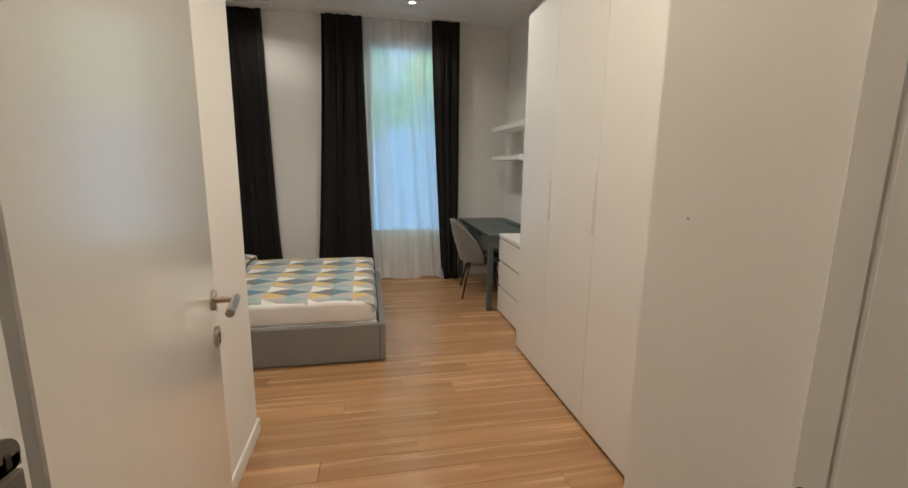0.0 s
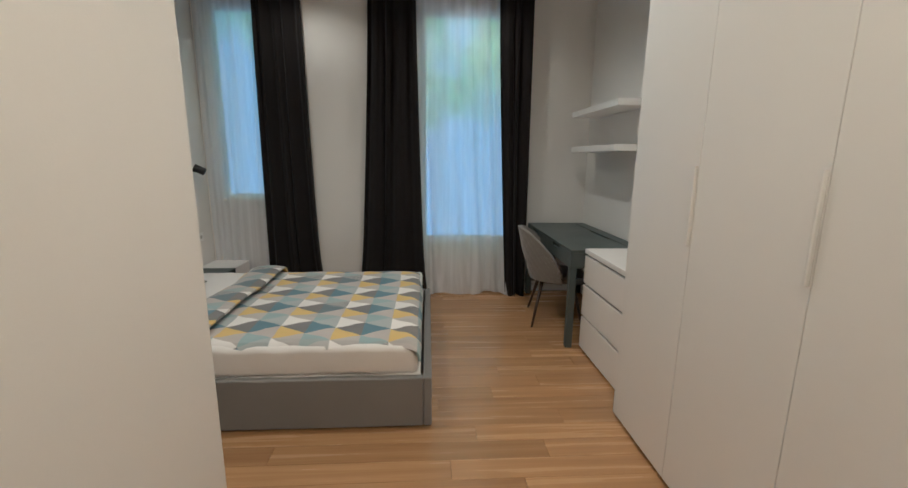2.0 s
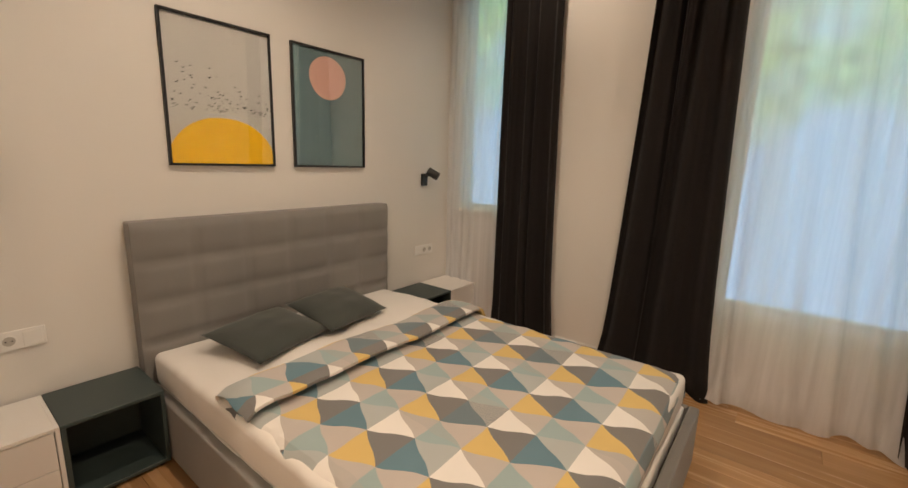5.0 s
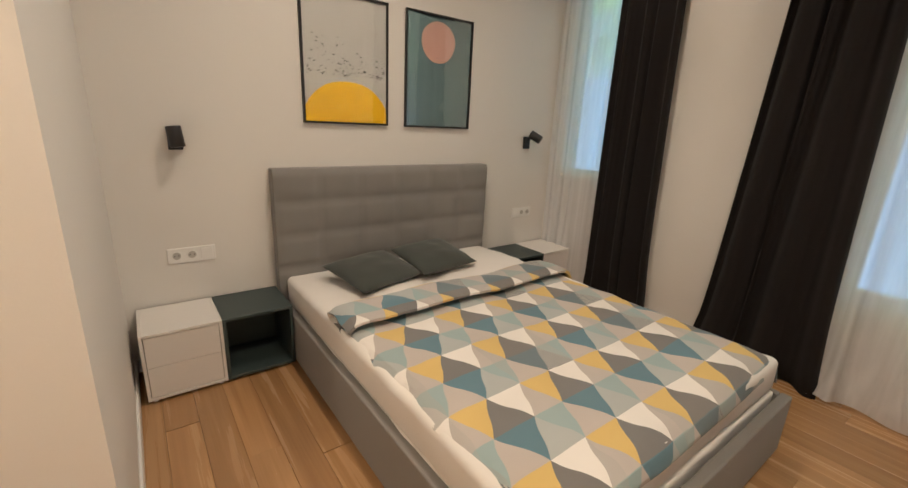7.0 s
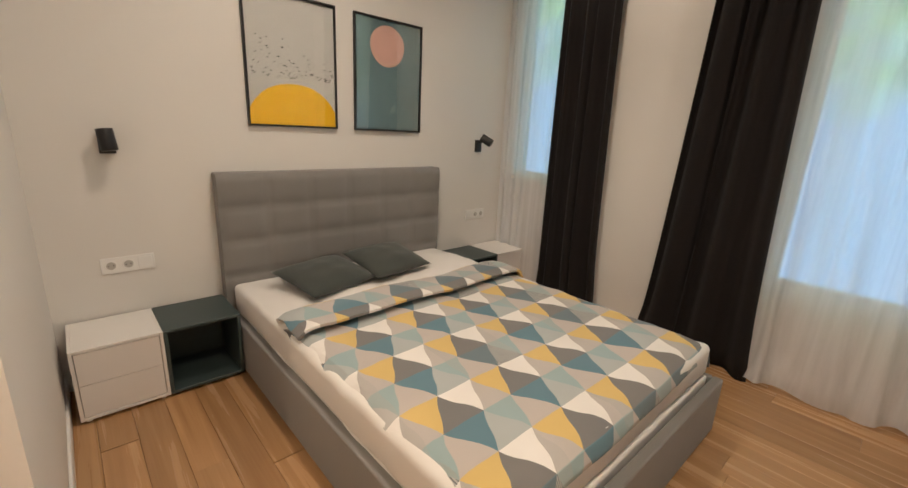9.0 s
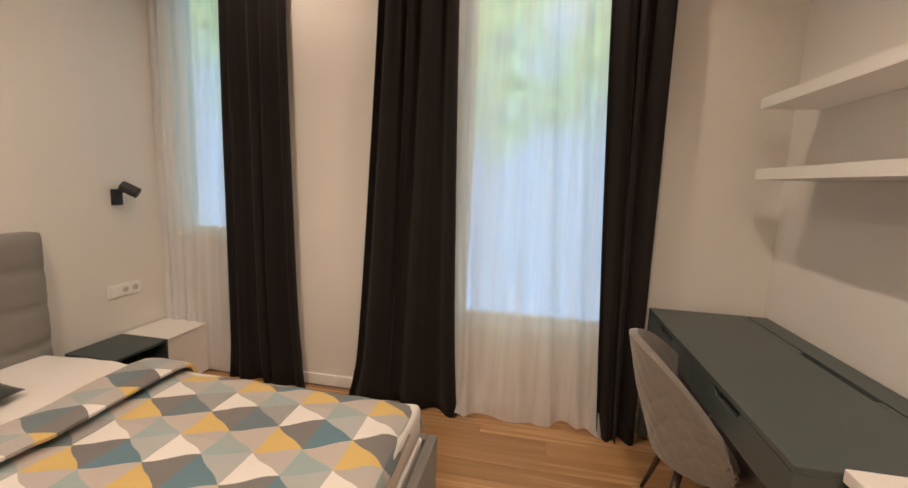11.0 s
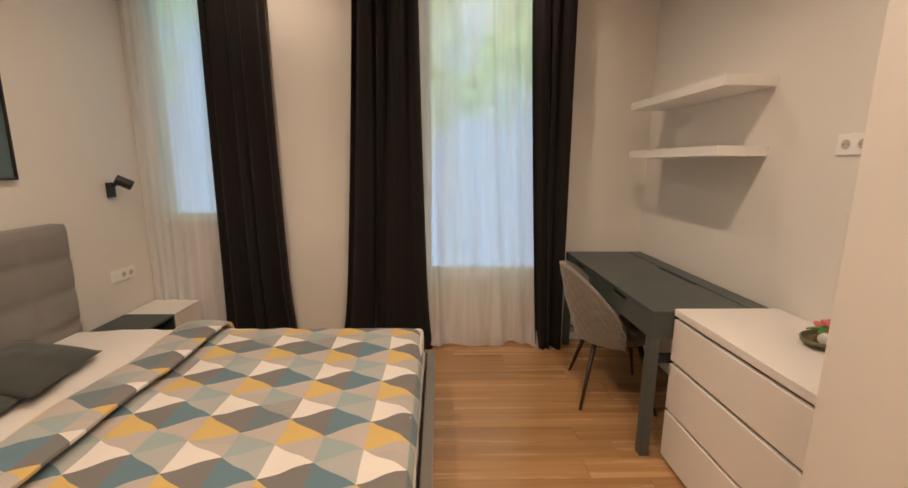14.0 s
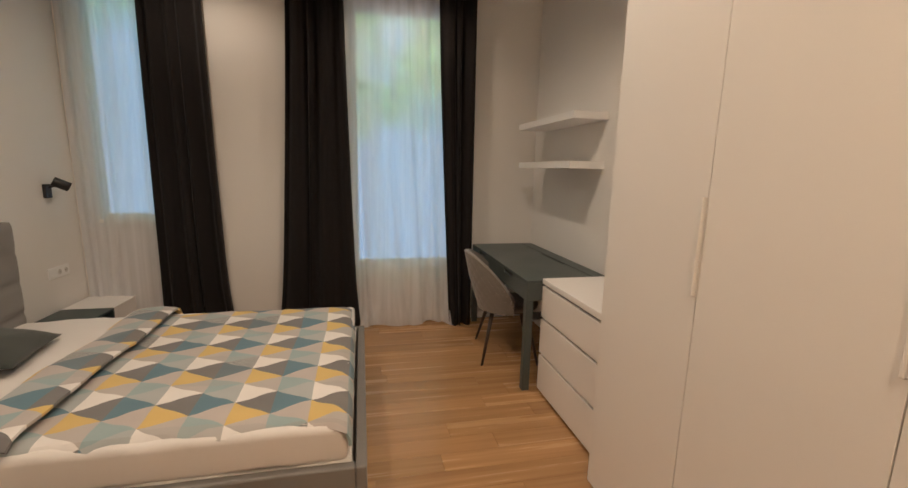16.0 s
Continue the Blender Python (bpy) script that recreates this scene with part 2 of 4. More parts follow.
M_WALL = surface("wall_paint", (0.80, 0.775, 0.74), 0.75, 0.025, 1.6, 160.0, 0.06)
M_CEIL = surface("ceiling_paint", (0.82, 0.81, 0.79), 0.85, 0.02, 1.6, 160.0, 0.04)
M_TRIM = surface("white_trim_paint", (0.84, 0.825, 0.80), 0.4, 0.02, 4.0, 90.0, 0.03)
M_HINGE = surface("dark_hinge_metal", (0.13, 0.12, 0.105), 0.4, 0.1, 20.0, 200.0, 0.02)
M_DOOR = surface("white_door_lacquer", (0.82, 0.80, 0.77), 0.20, 0.02, 2.0, 120.0, 0.02, coat=0.6)
M_DOOR.node_tree.nodes["Principled BSDF"].inputs["Coat Roughness"].default_value = 0.16
M_WARD = surface("white_wardrobe_foil", (0.80, 0.775, 0.745), 0.34, 0.02, 2.5, 200.0, 0.05)
M_WHITE = surface("white_furniture_foil", (0.82, 0.79, 0.76), 0.38, 0.02, 4.0, 150.0, 0.03)
# grey that puts the shade of drawer gaps into the colour
M_GAP_SHADE = surface("painted_gap_shade", (0.30, 0.28, 0.26), 0.6, 0.05)
M_PLUG = surface("filler_plug", (0.42, 0.38, 0.34), 0.7, 0.05)
M_WELL_SHADE = surface("outlet_well_shade", (0.55, 0.53, 0.50), 0.5, 0.03)
M_PLINTH = surface("dark_plinth", (0.07, 0.055, 0.045), 0.6, 0.1)
M_DESK = surface("grey_green_desk_paint", (0.068, 0.084, 0.082), 0.42, 0.07, 4.0, 140.0, 0.05)
M_CUBE = surface("dark_grey_green_foil", (0.045, 0.064, 0.064), 0.45, 0.08, 4.0, 140.0, 0.04)
M_BLACK = surface("black_metal", (0.018, 0.017, 0.018), 0.4, 0.2, 8.0, 120.0, 0.03)
M_STEEL = surface("brushed_steel", (0.52, 0.47, 0.41), 0.32, 0.08, 8.0, 220.0, 0.05, metal=1.0)
M_PLASTIC = surface("white_plastic", (0.90, 0.89, 0.87), 0.35, 0.02)
M_CURTAIN = fabric("dark_curtain_cloth", (0.0155, 0.0130, 0.0128), 500.0, 0.9, 0.06, 0.15)
M_BEDCLOTH = fabric("grey_bed_upholstery", (0.245, 0.234, 0.226), 520.0, 0.9, 0.2, 0.12)
M_SHEET = fabric("white_cotton", (0.80, 0.77, 0.74), 420.0, 0.9, 0.1, 0.03, 0.15)
M_PILLOW = fabric("dark_green_corduroy", (0.060, 0.068, 0.063), 160.0, 0.92, 0.3, 0.3, 0.6)
M_CHAIR = fabric("grey_velvet", (0.20, 0.178, 0.158), 380.0, 0.75, 0.5, 0.1)
M_LEG = surface("dark_walnut_metal", (0.045, 0.026, 0.017), 0.4, 0.2, 6.0, 120.0, 0.03)
M_PLANK = plank_material()
M_GROUT = surface("plank_joint", (0.27, 0.175, 0.105), 0.7, 0.1)
M_DUVET = duvet_material()
M_SHEER = sheer_material()
M_GLASS = glass_material()
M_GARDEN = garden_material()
M_LAMP = glow("lamp_glow", (1.0, 0.72, 0.45), 14.0)
M_BACK = surface("grey_poster_paper", (0.46, 0.44, 0.42), 0.25, 0.04, 3.0, 80.0, 0.0, coat=0.6)
M_YELLOW = surface("yellow_print", (0.72, 0.42, 0.01), 0.25, 0.04, 6.0, 80.0, 0.0, coat=0.6)
M_INK = surface("dark_print", (0.09, 0.085, 0.08), 0.3, 0.1)
M_TEALPRINT = surface("blue_grey_print", (0.115, 0.165, 0.178), 0.25, 0.14, 5.0, 60.0, 0.0, coat=0.6)
M_PINK = surface("pink_print", (0.53, 0.315, 0.265), 0.25, 0.06, 8.0, 80.0, 0.0, coat=0.6)
M_TRAY = surface("olive_ceramic", (0.16, 0.15, 0.08), 0.4, 0.15)
M_PETAL = surface("pink_silk_petals", (0.75, 0.22, 0.22), 0.7, 0.2)
M_RED = surface("red_foil", (0.60, 0.03, 0.02), 0.4, 0.1)
M_GREEN = surface("green_leaf", (0.06, 0.26, 0.05), 0.5, 0.2)
M_GROUND = surface("neutral_ground", (0.30, 0.28, 0.26), 0.9, 0.4, 2.0, 30.0, 0.3)


# ---------------------------------------------------------------- builders
def mesh_of(bm, name, mat, smooth=False):
    me = bpy.data.meshes.new(name)
    bm.normal_update()
    bm.to_mesh(me)
    bm.free()
    for m in (mat if isinstance(mat, (list, tuple)) else (mat,)):
        me.materials.append(m)
    if smooth:
        me.shade_smooth()
    return me


def box(x0, x1, y0, y1, z0, z1, bevel=0.0, bm=None, segs=1):
    own = bmesh.new()
    bmesh.ops.create_cube(own, size=1)
    bmesh.ops.scale(own, vec=(x1 - x0, y1 - y0, z1 - z0), verts=own.verts)
    bmesh.ops.translate(own, vec=((x0 + x1) / 2, (y0 + y1) / 2, (z0 + z1) / 2), verts=own.verts)
    if bevel:
        bmesh.ops.bevel(own, geom=own.edges[:], offset=bevel, segments=segs, affect="EDGES", profile=0.5)
    return merge(bm, own)


def merge(bm, own):
    if bm is None:
        return own
    me = bpy.data.meshes.new("tmp")
    own.to_mesh(me)
    own.free()
    bm.from_mesh(me)
    bpy.data.meshes.remove(me)
    return bm


def tube(p0, p1, r0, r1=None, n=14, bm=None, bevel=0.0):
    """A round bar from p0 to p1, tapered from r0 to r1."""
    r1 = r0 if r1 is None else r1
    p0, p1 = Vector(p0), Vector(p1)
    d = p1 - p0
    own = bmesh.new()
    bmesh.ops.create_cone(own, cap_ends=True, segments=n, radius1=r0, radius2=r1, depth=d.length)
    if bevel:
        rim = [e for e in own.edges if abs(e.verts[0].co.z - e.verts[1].co.z) < 1e-6]
        bmesh.ops.bevel(own, geom=rim, offset=bevel, segments=2, affect="EDGES", profile=0.5)
    m = Matrix.Translation((p0 + p1) / 2) @ d.to_track_quat("Z", "Y").to_matrix().to_4x4()
    bmesh.ops.transform(own, matrix=m, verts=own.verts)
    return merge(bm, own)


def part(name, bm, mat, parent, label="", smooth=False):
    ob = new(name, mesh_of(bm, name, mat, smooth))
    ob.parent = parent
    if label:
        tagged(ob, label)
    return ob


def thing(name, label, category, m=None, group="", kind=""):
    ob = new(name)
    if m is not None:
        ob.matrix_world = m
    return tagged(ob, label, category, group, kind)


def structure(name, bm, mat, label="", category="", smooth=False):
    ob = new(name, mesh_of(bm, name, mat, smooth))
    return tagged(ob, label, category, kind="structure")


def wall_with_hole(x0, x1, y0, y1, z0, z1, holes):
    """A wall along x with openings (hx0, hx1, hz0, hz1), built of butted blocks."""
    bm = bmesh.new()
    xs = sorted({x0, x1, *[h[0] for h in holes], *[h[1] for h in holes]})
    for a, b in zip(xs, xs[1:]):
        cut = [h for h in holes if h[0] <= a and h[1] >= b]
        if not cut:
            box(a, b, y0, y1, z0, z1, bm=bm)
        else:
            h = cut[0]
            if h[2] > z0:
                box(a, b, y0, y1, z0, h[2], bm=bm)
            if h[3] < z1:
                box(a, b, y0, y1, h[3], z1, bm=bm)
    bmesh.ops.remove_doubles(bm, verts=bm.verts, dist=1e-5)
    seen = {}
    for f in bm.faces:
        seen.setdefault(tuple(round(c, 4) for c in f.calc_center_median()), []).append(f)
    bmesh.ops.delete(bm, geom=[f for fs in seen.values() if len(fs) > 1 for f in fs], context="FACES")
    return bm


# ---------------------------------------------------------------- the shell
XW, XE, YN, CEIL = -2.12, 1.757, 5.515, 3.09      # west wall, east wall, window wall, ceiling
YR, XP = 2.365, -0.595                           # alcove's return wall, passage wall
YD, XQ, YC = 0.530, 0.674, 1.052                   # door wall, passage east wall and its end
WIN1 = (-1.985, -1.22, 1.005, 2.83)
WIN2 = (0.035, 0.98, 0.565, 2.83)
DOOR = (-0.300, 0.620, 0.0, 2.10)

structure("wall_west", box(XW - 0.15, XW, YR - 0.05, YN, 0, CEIL), M_WALL, "white painted wall behind the bed", "wall")
structure("wall_north", wall_with_hole(XW - 0.15, XE + 0.15, YN, YN + 0.20, 0, CEIL, [WIN1, WIN2]), M_WALL, "white painted window wall with two openings", "wall")
structure("wall_east", box(XE, XE + 0.15, YC - 0.145, YN, 0, CEIL), M_WALL, "white painted wall behind the desk and wardrobe", "wall")
structure("wall_return", box(XW - 0.15, XP, YR - 0.15, YR, 0, CEIL), M_WALL, "white return wall of the bed alcove", "wall")
structure("wall_passage_west", box(XP - 0.15, XP, YD, YR - 0.15, 0, CEIL), M_WALL, "white passage wall beside the open door", "wall")
structure("wall_passage_east", box(XQ, XQ + 0.15, YD, YC - 0.145, 0, CEIL), M_WALL, "white passage wall with a small mark", "wall")
structure("wall_niche", box(XQ, XE, YC - 0.145, YC, 0, CEIL), M_WALL, "white wall end beside the wardrobe", "wall")
structure("wall_south", wall_with_hole(-1.25, 1.25, YD - 0.15, YD, 0, CEIL, [DOOR]), M_WALL, "white wall with the bedroom doorway", "wall")
structure("wall_hall_west", box(-1.25, -1.10, -1.9, YD - 0.15, 0, CEIL), M_WALL, "white hall wall", "wall")
structure("wall_hall_east", box(1.10, 1.25, -1.9, YD - 0.15, 0, CEIL), M_WALL, "white hall wall", "wall")
structure("wall_hall_south", box(-1.25, 1.25, -2.05, -1.9, 0, CEIL), M_WALL, "white hall end wall", "wall")
structure("ceiling", box(XW - 0.15, XE + 0.15, -2.05, YN + 0.20, CEIL, CEIL + 0.12), M_CEIL, "smooth white painted ceiling", "ceiling")

# skirting
for nm, b in (("baseboard_north", (XW + 0.012, XE - 0.012, YN - 0.012, YN)), ("baseboard_west", (XW, XW + 0.012, YR + 0.012, YN - 0.012)),
              ("baseboard_return", (XW, XP + 0.012, YR, YR + 0.012)), ("baseboard_passage", (XP, XP + 0.012, YD, YR)),
              ("baseboard_passage_east", (XQ - 0.012, XQ, YD, YC)), ("baseboard_east", (XE - 0.012, XE, 3.3, YN - 0.0))):
    bb = box(*b, 0.003, 0.082, 0.003)
    structure(nm, bb, M_TRIM, "white painted skirting board", "skirting")


# windows: frame, casements, panes and sill deep in the reveal
def window(name, w):
    x0, x1, z0, z1 = w
    y = YN + 0.085
    win = tagged(new(name), "white casement window with clear glass behind sheers", "window", kind="structure")
    win.location = (0, y, 0)
    fr = bmesh.new()
    t = 0.042
    box(x0, x0 + t, -0.035, 0.035, z0, z1, 0.004, fr)
    box(x1 - t, x1, -0.035, 0.035, z0, z1, 0.004, fr)
    box(x0 + t, x1 - t, -0.035, 0.035, z0, z0 + t, 0.004, fr)
    box(x0 + t, x1 - t, -0.035, 0.035, z1 - t, z1, 0.004, fr)
    part("window_frame", fr, M_TRIM, win)
    g = part("pane", box(x0 + t, x1 - t, -0.004, 0.004, z0 + t, z1 - t), M_GLASS, win)
    g.visible_shadow = False
    part("window_sill", box(x0 - 0.02, x1 + 0.02, -0.105, -0.036, z0 - 0.03, z0 + 0.004, 0.006), M_TRIM, win)
    return win


window("window_1", WIN1)
window("window_2", WIN2)

# outside
# unseen ground, kept grey so that it bounces no green onto the sheers
structure("ground", box(-60, 60, YN + 0.21, 80, -0.9, -0.6), M_GROUND, "unseen pale neutral ground outside the windows", "ground")
# emissive plane added to light the sheers and the room
structure("backdrop", box(-14, 14, 9.4, 9.5, -0.6, 14), M_GARDEN, "glowing backdrop of green garden foliage beyond the windows", "backdrop")


# door frame and leaf
def door_frame():
    x0, x1, z1 = DOOR[0], DOOR[1], DOOR[3]
    f = tagged(new("door_frame"), "white painted door frame with rebated jambs", "door frame", kind="structure")
    t = 0.032
    part("jamb", box(x0, x0 + t, YD - 0.16, YD - 0.008, 0.003, z1, 0.003), M_TRIM, f)
    part("jamb", box(x1 - t, x1, YD - 0.16, YD - 0.009, 0.003, z1, 0.002), M_TRIM, f)
    part("rebate", box(x1 - t + 0.0025, x1, YD - 0.009, YD - 0.003, 0.003, z1), M_TRIM, f, "shadow groove of the rebate")
    part("jamb", box(x1 - t, x1, YD - 0.003, YD + 0.042, 0.003, z1, 0.002), M_TRIM, f)
    part("head_jamb", box(x0 + t, x1 - t, YD - 0.16, YD + 0.006, z1 - t, z1, 0.003), M_TRIM, f)
    sp = box(x1 - t - 0.003, x1 - t + 0.001, YD + 0.012, YD + 0.033, 0.872, 0.978, 0.0008)
    for z in (0.872, 0.978):
        tube((x1 - t - 0.003, YD + 0.0225, z), (x1 - t + 0.001, YD + 0.0225, z), 0.0105, n=20, bm=sp)
    part("strike_plate", sp, M_BLACK, f, "dark metal strike plate with rounded ends")
    for za, zb, zc in ((1.177, 1.190, 1.190), (1.045, 1.173, 1.045)):
        hp = box(x0 + t - 0.001, x0 + t + 0.004, YD - 0.053, YD - 0.020, za, zb, 0.001)
        tube((x0 + t - 0.001, YD - 0.0365, zc), (x0 + t + 0.004, YD - 0.0365, zc), 0.0165, n=24, bm=hp)
        part("hinge_plate", hp, M_HINGE, f, "dark grey hinge plate with rounded end")
    for z in (1.187, 1.158, 1.075):
        part("screw_slot", box(x0 + t + 0.0035, x0 + t + 0.0052, YD - 0.0365, YD - 0.0305, z - 0.006, z + 0.006, 0.0005), M_BLACK, f)
    for sx, a, b in ((0, x0 - 0.07, x0), (1, x1, min(x1 + 0.07, XQ - 0.013))):
        part("casing", box(a, b, YD, YD + (0.040 if sx else 0.012), 0.003, z1 + 0.07, 0.003), M_TRIM, f)
        part("casing", box(a, b, YD - 0.162, YD - 0.15, 0.003, z1 + 0.07, 0.003), M_TRIM, f)
    part("head_casing", box(x0, x1, YD, YD + 0.012, z1, z1 + 0.07, 0.003), M_TRIM, f)


door_frame()


def door():
    """The leaf stands open against the passage; hinge edge at its origin, free edge along +x."""
    h = Vector((-0.266, 0.534))
    e = Vector((-0.402, 1.362))
    ang = math.degrees(math.atan2(e.y - h.y, e.x - h.x))
    d = thing("door_1", "open white lacquered door with a steel lever", "door", pose(h.x, h.y, 0.008, 0, 0, ang), kind="structure")
    w = (e - h).length
    part("leaf", box(0, w, 0, 0.04, 0, 2.055, 0.002), M_DOOR, d)
    xr = w - 0.05
    for side in (-1, 1):
        y = 0.0 if side < 0 else 0.04
        hb = tube((xr, y, 1.055), (xr, y + side * 0.009, 1.055), 0.027, n=32, bevel=0.0015)
        hd = part("rosette", hb, M_STEEL, d, "round brushed steel rosette", True)
        lv = tube((xr, y + side * 0.008, 1.055), (xr, y + side * 0.056, 1.055), 0.0095, n=18)
        tube((xr + 0.010, y + side * 0.056, 1.055), (xr - 0.125, y + side * 0.056, 1.055), 0.0105, n=18, bm=lv, bevel=0.001)
        part("lever", lv, M_STEEL, d, "brushed steel lever handle", False)
        k = tube((xr, y, 0.955), (xr, y + side * 0.010, 0.955), 0.027, n=32, bevel=0.0015)
        ke = part("key_rosette", k, M_STEEL, d, "", True)
        part("keyhole", box(xr - 0.003, xr + 0.003, y + side * 0.0105 - 0.0008, y + side * 0.0105 + 0.0008, 0.937, 0.967), M_BLACK, d)
    for z in (0.25, 0.98, 1.82):
        hg = tube((-0.008, -0.010, z - 0.045), (-0.008, -0.010, z + 0.045), 0.010, n=16, bevel=0.001)
        box(-0.006, 0.03, -0.003, 0.0, z - 0.045, z + 0.045, 0.0008, hg)
        part("hinge", hg, M_STEEL, d, "brushed steel hinge")
    part("latch", box(w - 0.001, w + 0.004, 0.01, 0.03, 0.955, 1.115), M_STEEL, d)


door()


# ceiling spotlights
def spotlight(x, y, watts=SPOT_WATTS, colour=SPOT_COLOUR):
    s = thing("ceiling_spotlight", "small recessed warm ceiling spotlight with white ring", "ceiling light", pose(x, y, CEIL), "ceiling spotlights")
    own = bmesh.new()
    for r0, r1, z0, z1 in ((0.044, 0.041, 0.0, -0.006), (0.041, 0.031, -0.006, -0.002)):
        a = [own.verts.new((r0 * math.cos(i * math.tau / 32), r0 * math.sin(i * math.tau / 32), z0)) for i in range(32)]
        b = [own.verts.new((r1 * math.cos(i * math.tau / 32), r1 * math.sin(i * math.tau / 32), z1)) for i in range(32)]
        for i in range(32):
            own.faces.new((a[i], b[i], b[(i + 1) % 32], a[(i + 1) % 32]))
    part("ring", own, M_TRIM, s)
    part("bulb", tube((0, 0, -0.001), (0, 0, -0.0035), 0.030, n=24), M_LAMP, s, "glowing warm lamp face")
    ld = bpy.data.lights.new("spot_lamp", "SPOT")
    ld.energy, ld.color, ld.spot_size, ld.spot_blend, ld.shadow_soft_size = watts, colour, radians(140), 0.68, 0.028
    lo = new("spot_lamp", ld)
    lo.matrix_world = pose(x, y, CEIL - 0.02)
    return s


# The pair at x -1.05 is unseen, added to light the bed side.
for sx, power in ((0.50, 1.15), (-1.05, 1.0)):
    spotlight(sx, 4.95, SPOT_WATTS * 0.43 * power)
    spotlight(sx, 3.43, SPOT_WATTS * 1.18 * power)
# Passage lamps are unseen, placed to brighten the door and passage walls.
spotlight(0.42, 1.05, SPOT_WATTS * 1.8, PASSAGE_COLOUR)
spotlight(0.46, 2.05, SPOT_WATTS * 0.68, PASSAGE_COLOUR)


# curtains on ceiling tracks
def curtain(name, label, x_top, x_bot, y, z0, z1, folds, depth, mat, seed, slant=0.0, rows=26, puddle=0.0, thick=0.004, kick=(0.0, 0.0), arch=0.0):
    rnd = random.Random(seed)
    n = folds * 12
    ph = [rnd.uniform(-0.8, 0.8) for _ in range(folds + 2)]
    am = [rnd.uniform(0.3, 1.0) for _ in range(folds + 2)]
    jit = [rnd.uniform(-0.75, 0.75) for _ in range(folds + 2)]
    bm = bmesh.new()
    grid = []
    for j in range(rows + 1):
        k = j / rows
        z = z0 + (z1 - z0) * k
        a = 1 - k
        row = []
        for i in range(n + 1):
            u = i / n
            q = u * folds
            fi = int(min(q, folds - 1e-6))
            am_u = am[fi] * (1 - (q - fi)) + am[fi + 1] * (q - fi)
            shift = (jit[fi] * (1 - (q - fi)) + jit[fi + 1] * (q - fi)) / folds * (0.3 + 0.7 * a)
            xl = x_top[0] + (x_bot[0] - x_top[0]) * a ** 1.3
            xr = x_top[1] + (x_bot[1] - x_top[1]) * a ** 1.3
            xl += kick[0] * a ** 14
            xr += kick[1] * a ** 14
            x = xl + (xr - xl) * min(1, max(0, u + shift * math.sin(math.pi * u)))
            w = math.sin(math.tau * q + 0.55 * math.sin(math.tau * q * 0.5 + ph[fi]) + 0.5 * a * math.sin(3.1 * u + seed))
            pinch = 0.5 + 0.5 * min(1, (1 - k) * 7)
            yy = y + slant * a ** 2 + depth * am_u * pinch * w * (0.75 + 0.35 * a) + 0.006 * math.sin(7 * u + 5 * a + seed)
            zz = z
            if j == 0:
                zz += 0.008 * math.sin(9 * u + seed) + arch * abs(math.sin(math.tau * u * 0.92 + 0.4))
            if puddle and a > 0.93:
                yy -= puddle * ((a - 0.93) / 0.07) * (0.5 + 0.5 * math.sin(5 * u + seed))
            row.append(bm.verts.new((x, yy, zz)))
        grid.append(row)
    for j in range(rows):
        for i in range(n):
            bm.faces.new((grid[j][i], grid[j][i + 1], grid[j + 1][i + 1], grid[j + 1][i]))
    c = thing(name, label, "curtain")
    cl = part("cloth", bm, mat, c, smooth=True)
    if thick:
        so = cl.modifiers.new("thickness", "SOLIDIFY")
        so.thickness, so.offset = thick, 0
    return c


for i, (a, b) in enumerate(((-2.1, -0.96), (-0.52, 1.18))):
    tr = thing("curtain_track", "white double ceiling track for curtain and sheer", "curtain rail")
    tb = box(a, b, 5.29, 5.505, CEIL - 0.022, CEIL, 0.002)
    part("rail", tb, M_TRIM, tr)
DARK = "floor-length dark charcoal curtain hanging in soft folds"
curtain("curtain", DARK + " beside the corner window", (-1.535, -1.09), (-1.545, -1.02), 5.445, 0.012, CEIL - 0.023, 4, 0.050, M_CURTAIN, 3, puddle=0.04, kick=(0.0, 0.06))
curtain("curtain", DARK + ", flared on the floor", (-0.46, -0.02), (-0.60, 0.06), 5.42, 0.010, CEIL - 0.023, 4, 0.056, M_CURTAIN, 8, slant=-0.03, puddle=0.05, kick=(-0.03, 0.03))
curtain("curtain", DARK + " beside the desk", (0.77, 1.10), (0.905, 1.10), 5.375, 0.010, CEIL - 0.023, 3, 0.046, M_CURTAIN, 14, slant=-0.05)
curtain("sheer_curtain", "white translucent sheer over the corner window", (-2.09, -1.44), (-2.09, -1.46), 5.482, 0.02, CEIL - 0.023, 5, 0.020, M_SHEER, 21, thick=0)
curtain("sheer_curtain", "white translucent sheer with its hem on the floor", (-0.04, 0.84), (0.05, 0.95), 5.462, 0.006, CEIL - 0.023, 5, 0.034, M_SHEER, 27, slant=-0.09, puddle=0.06, thick=0, arch=0.034)


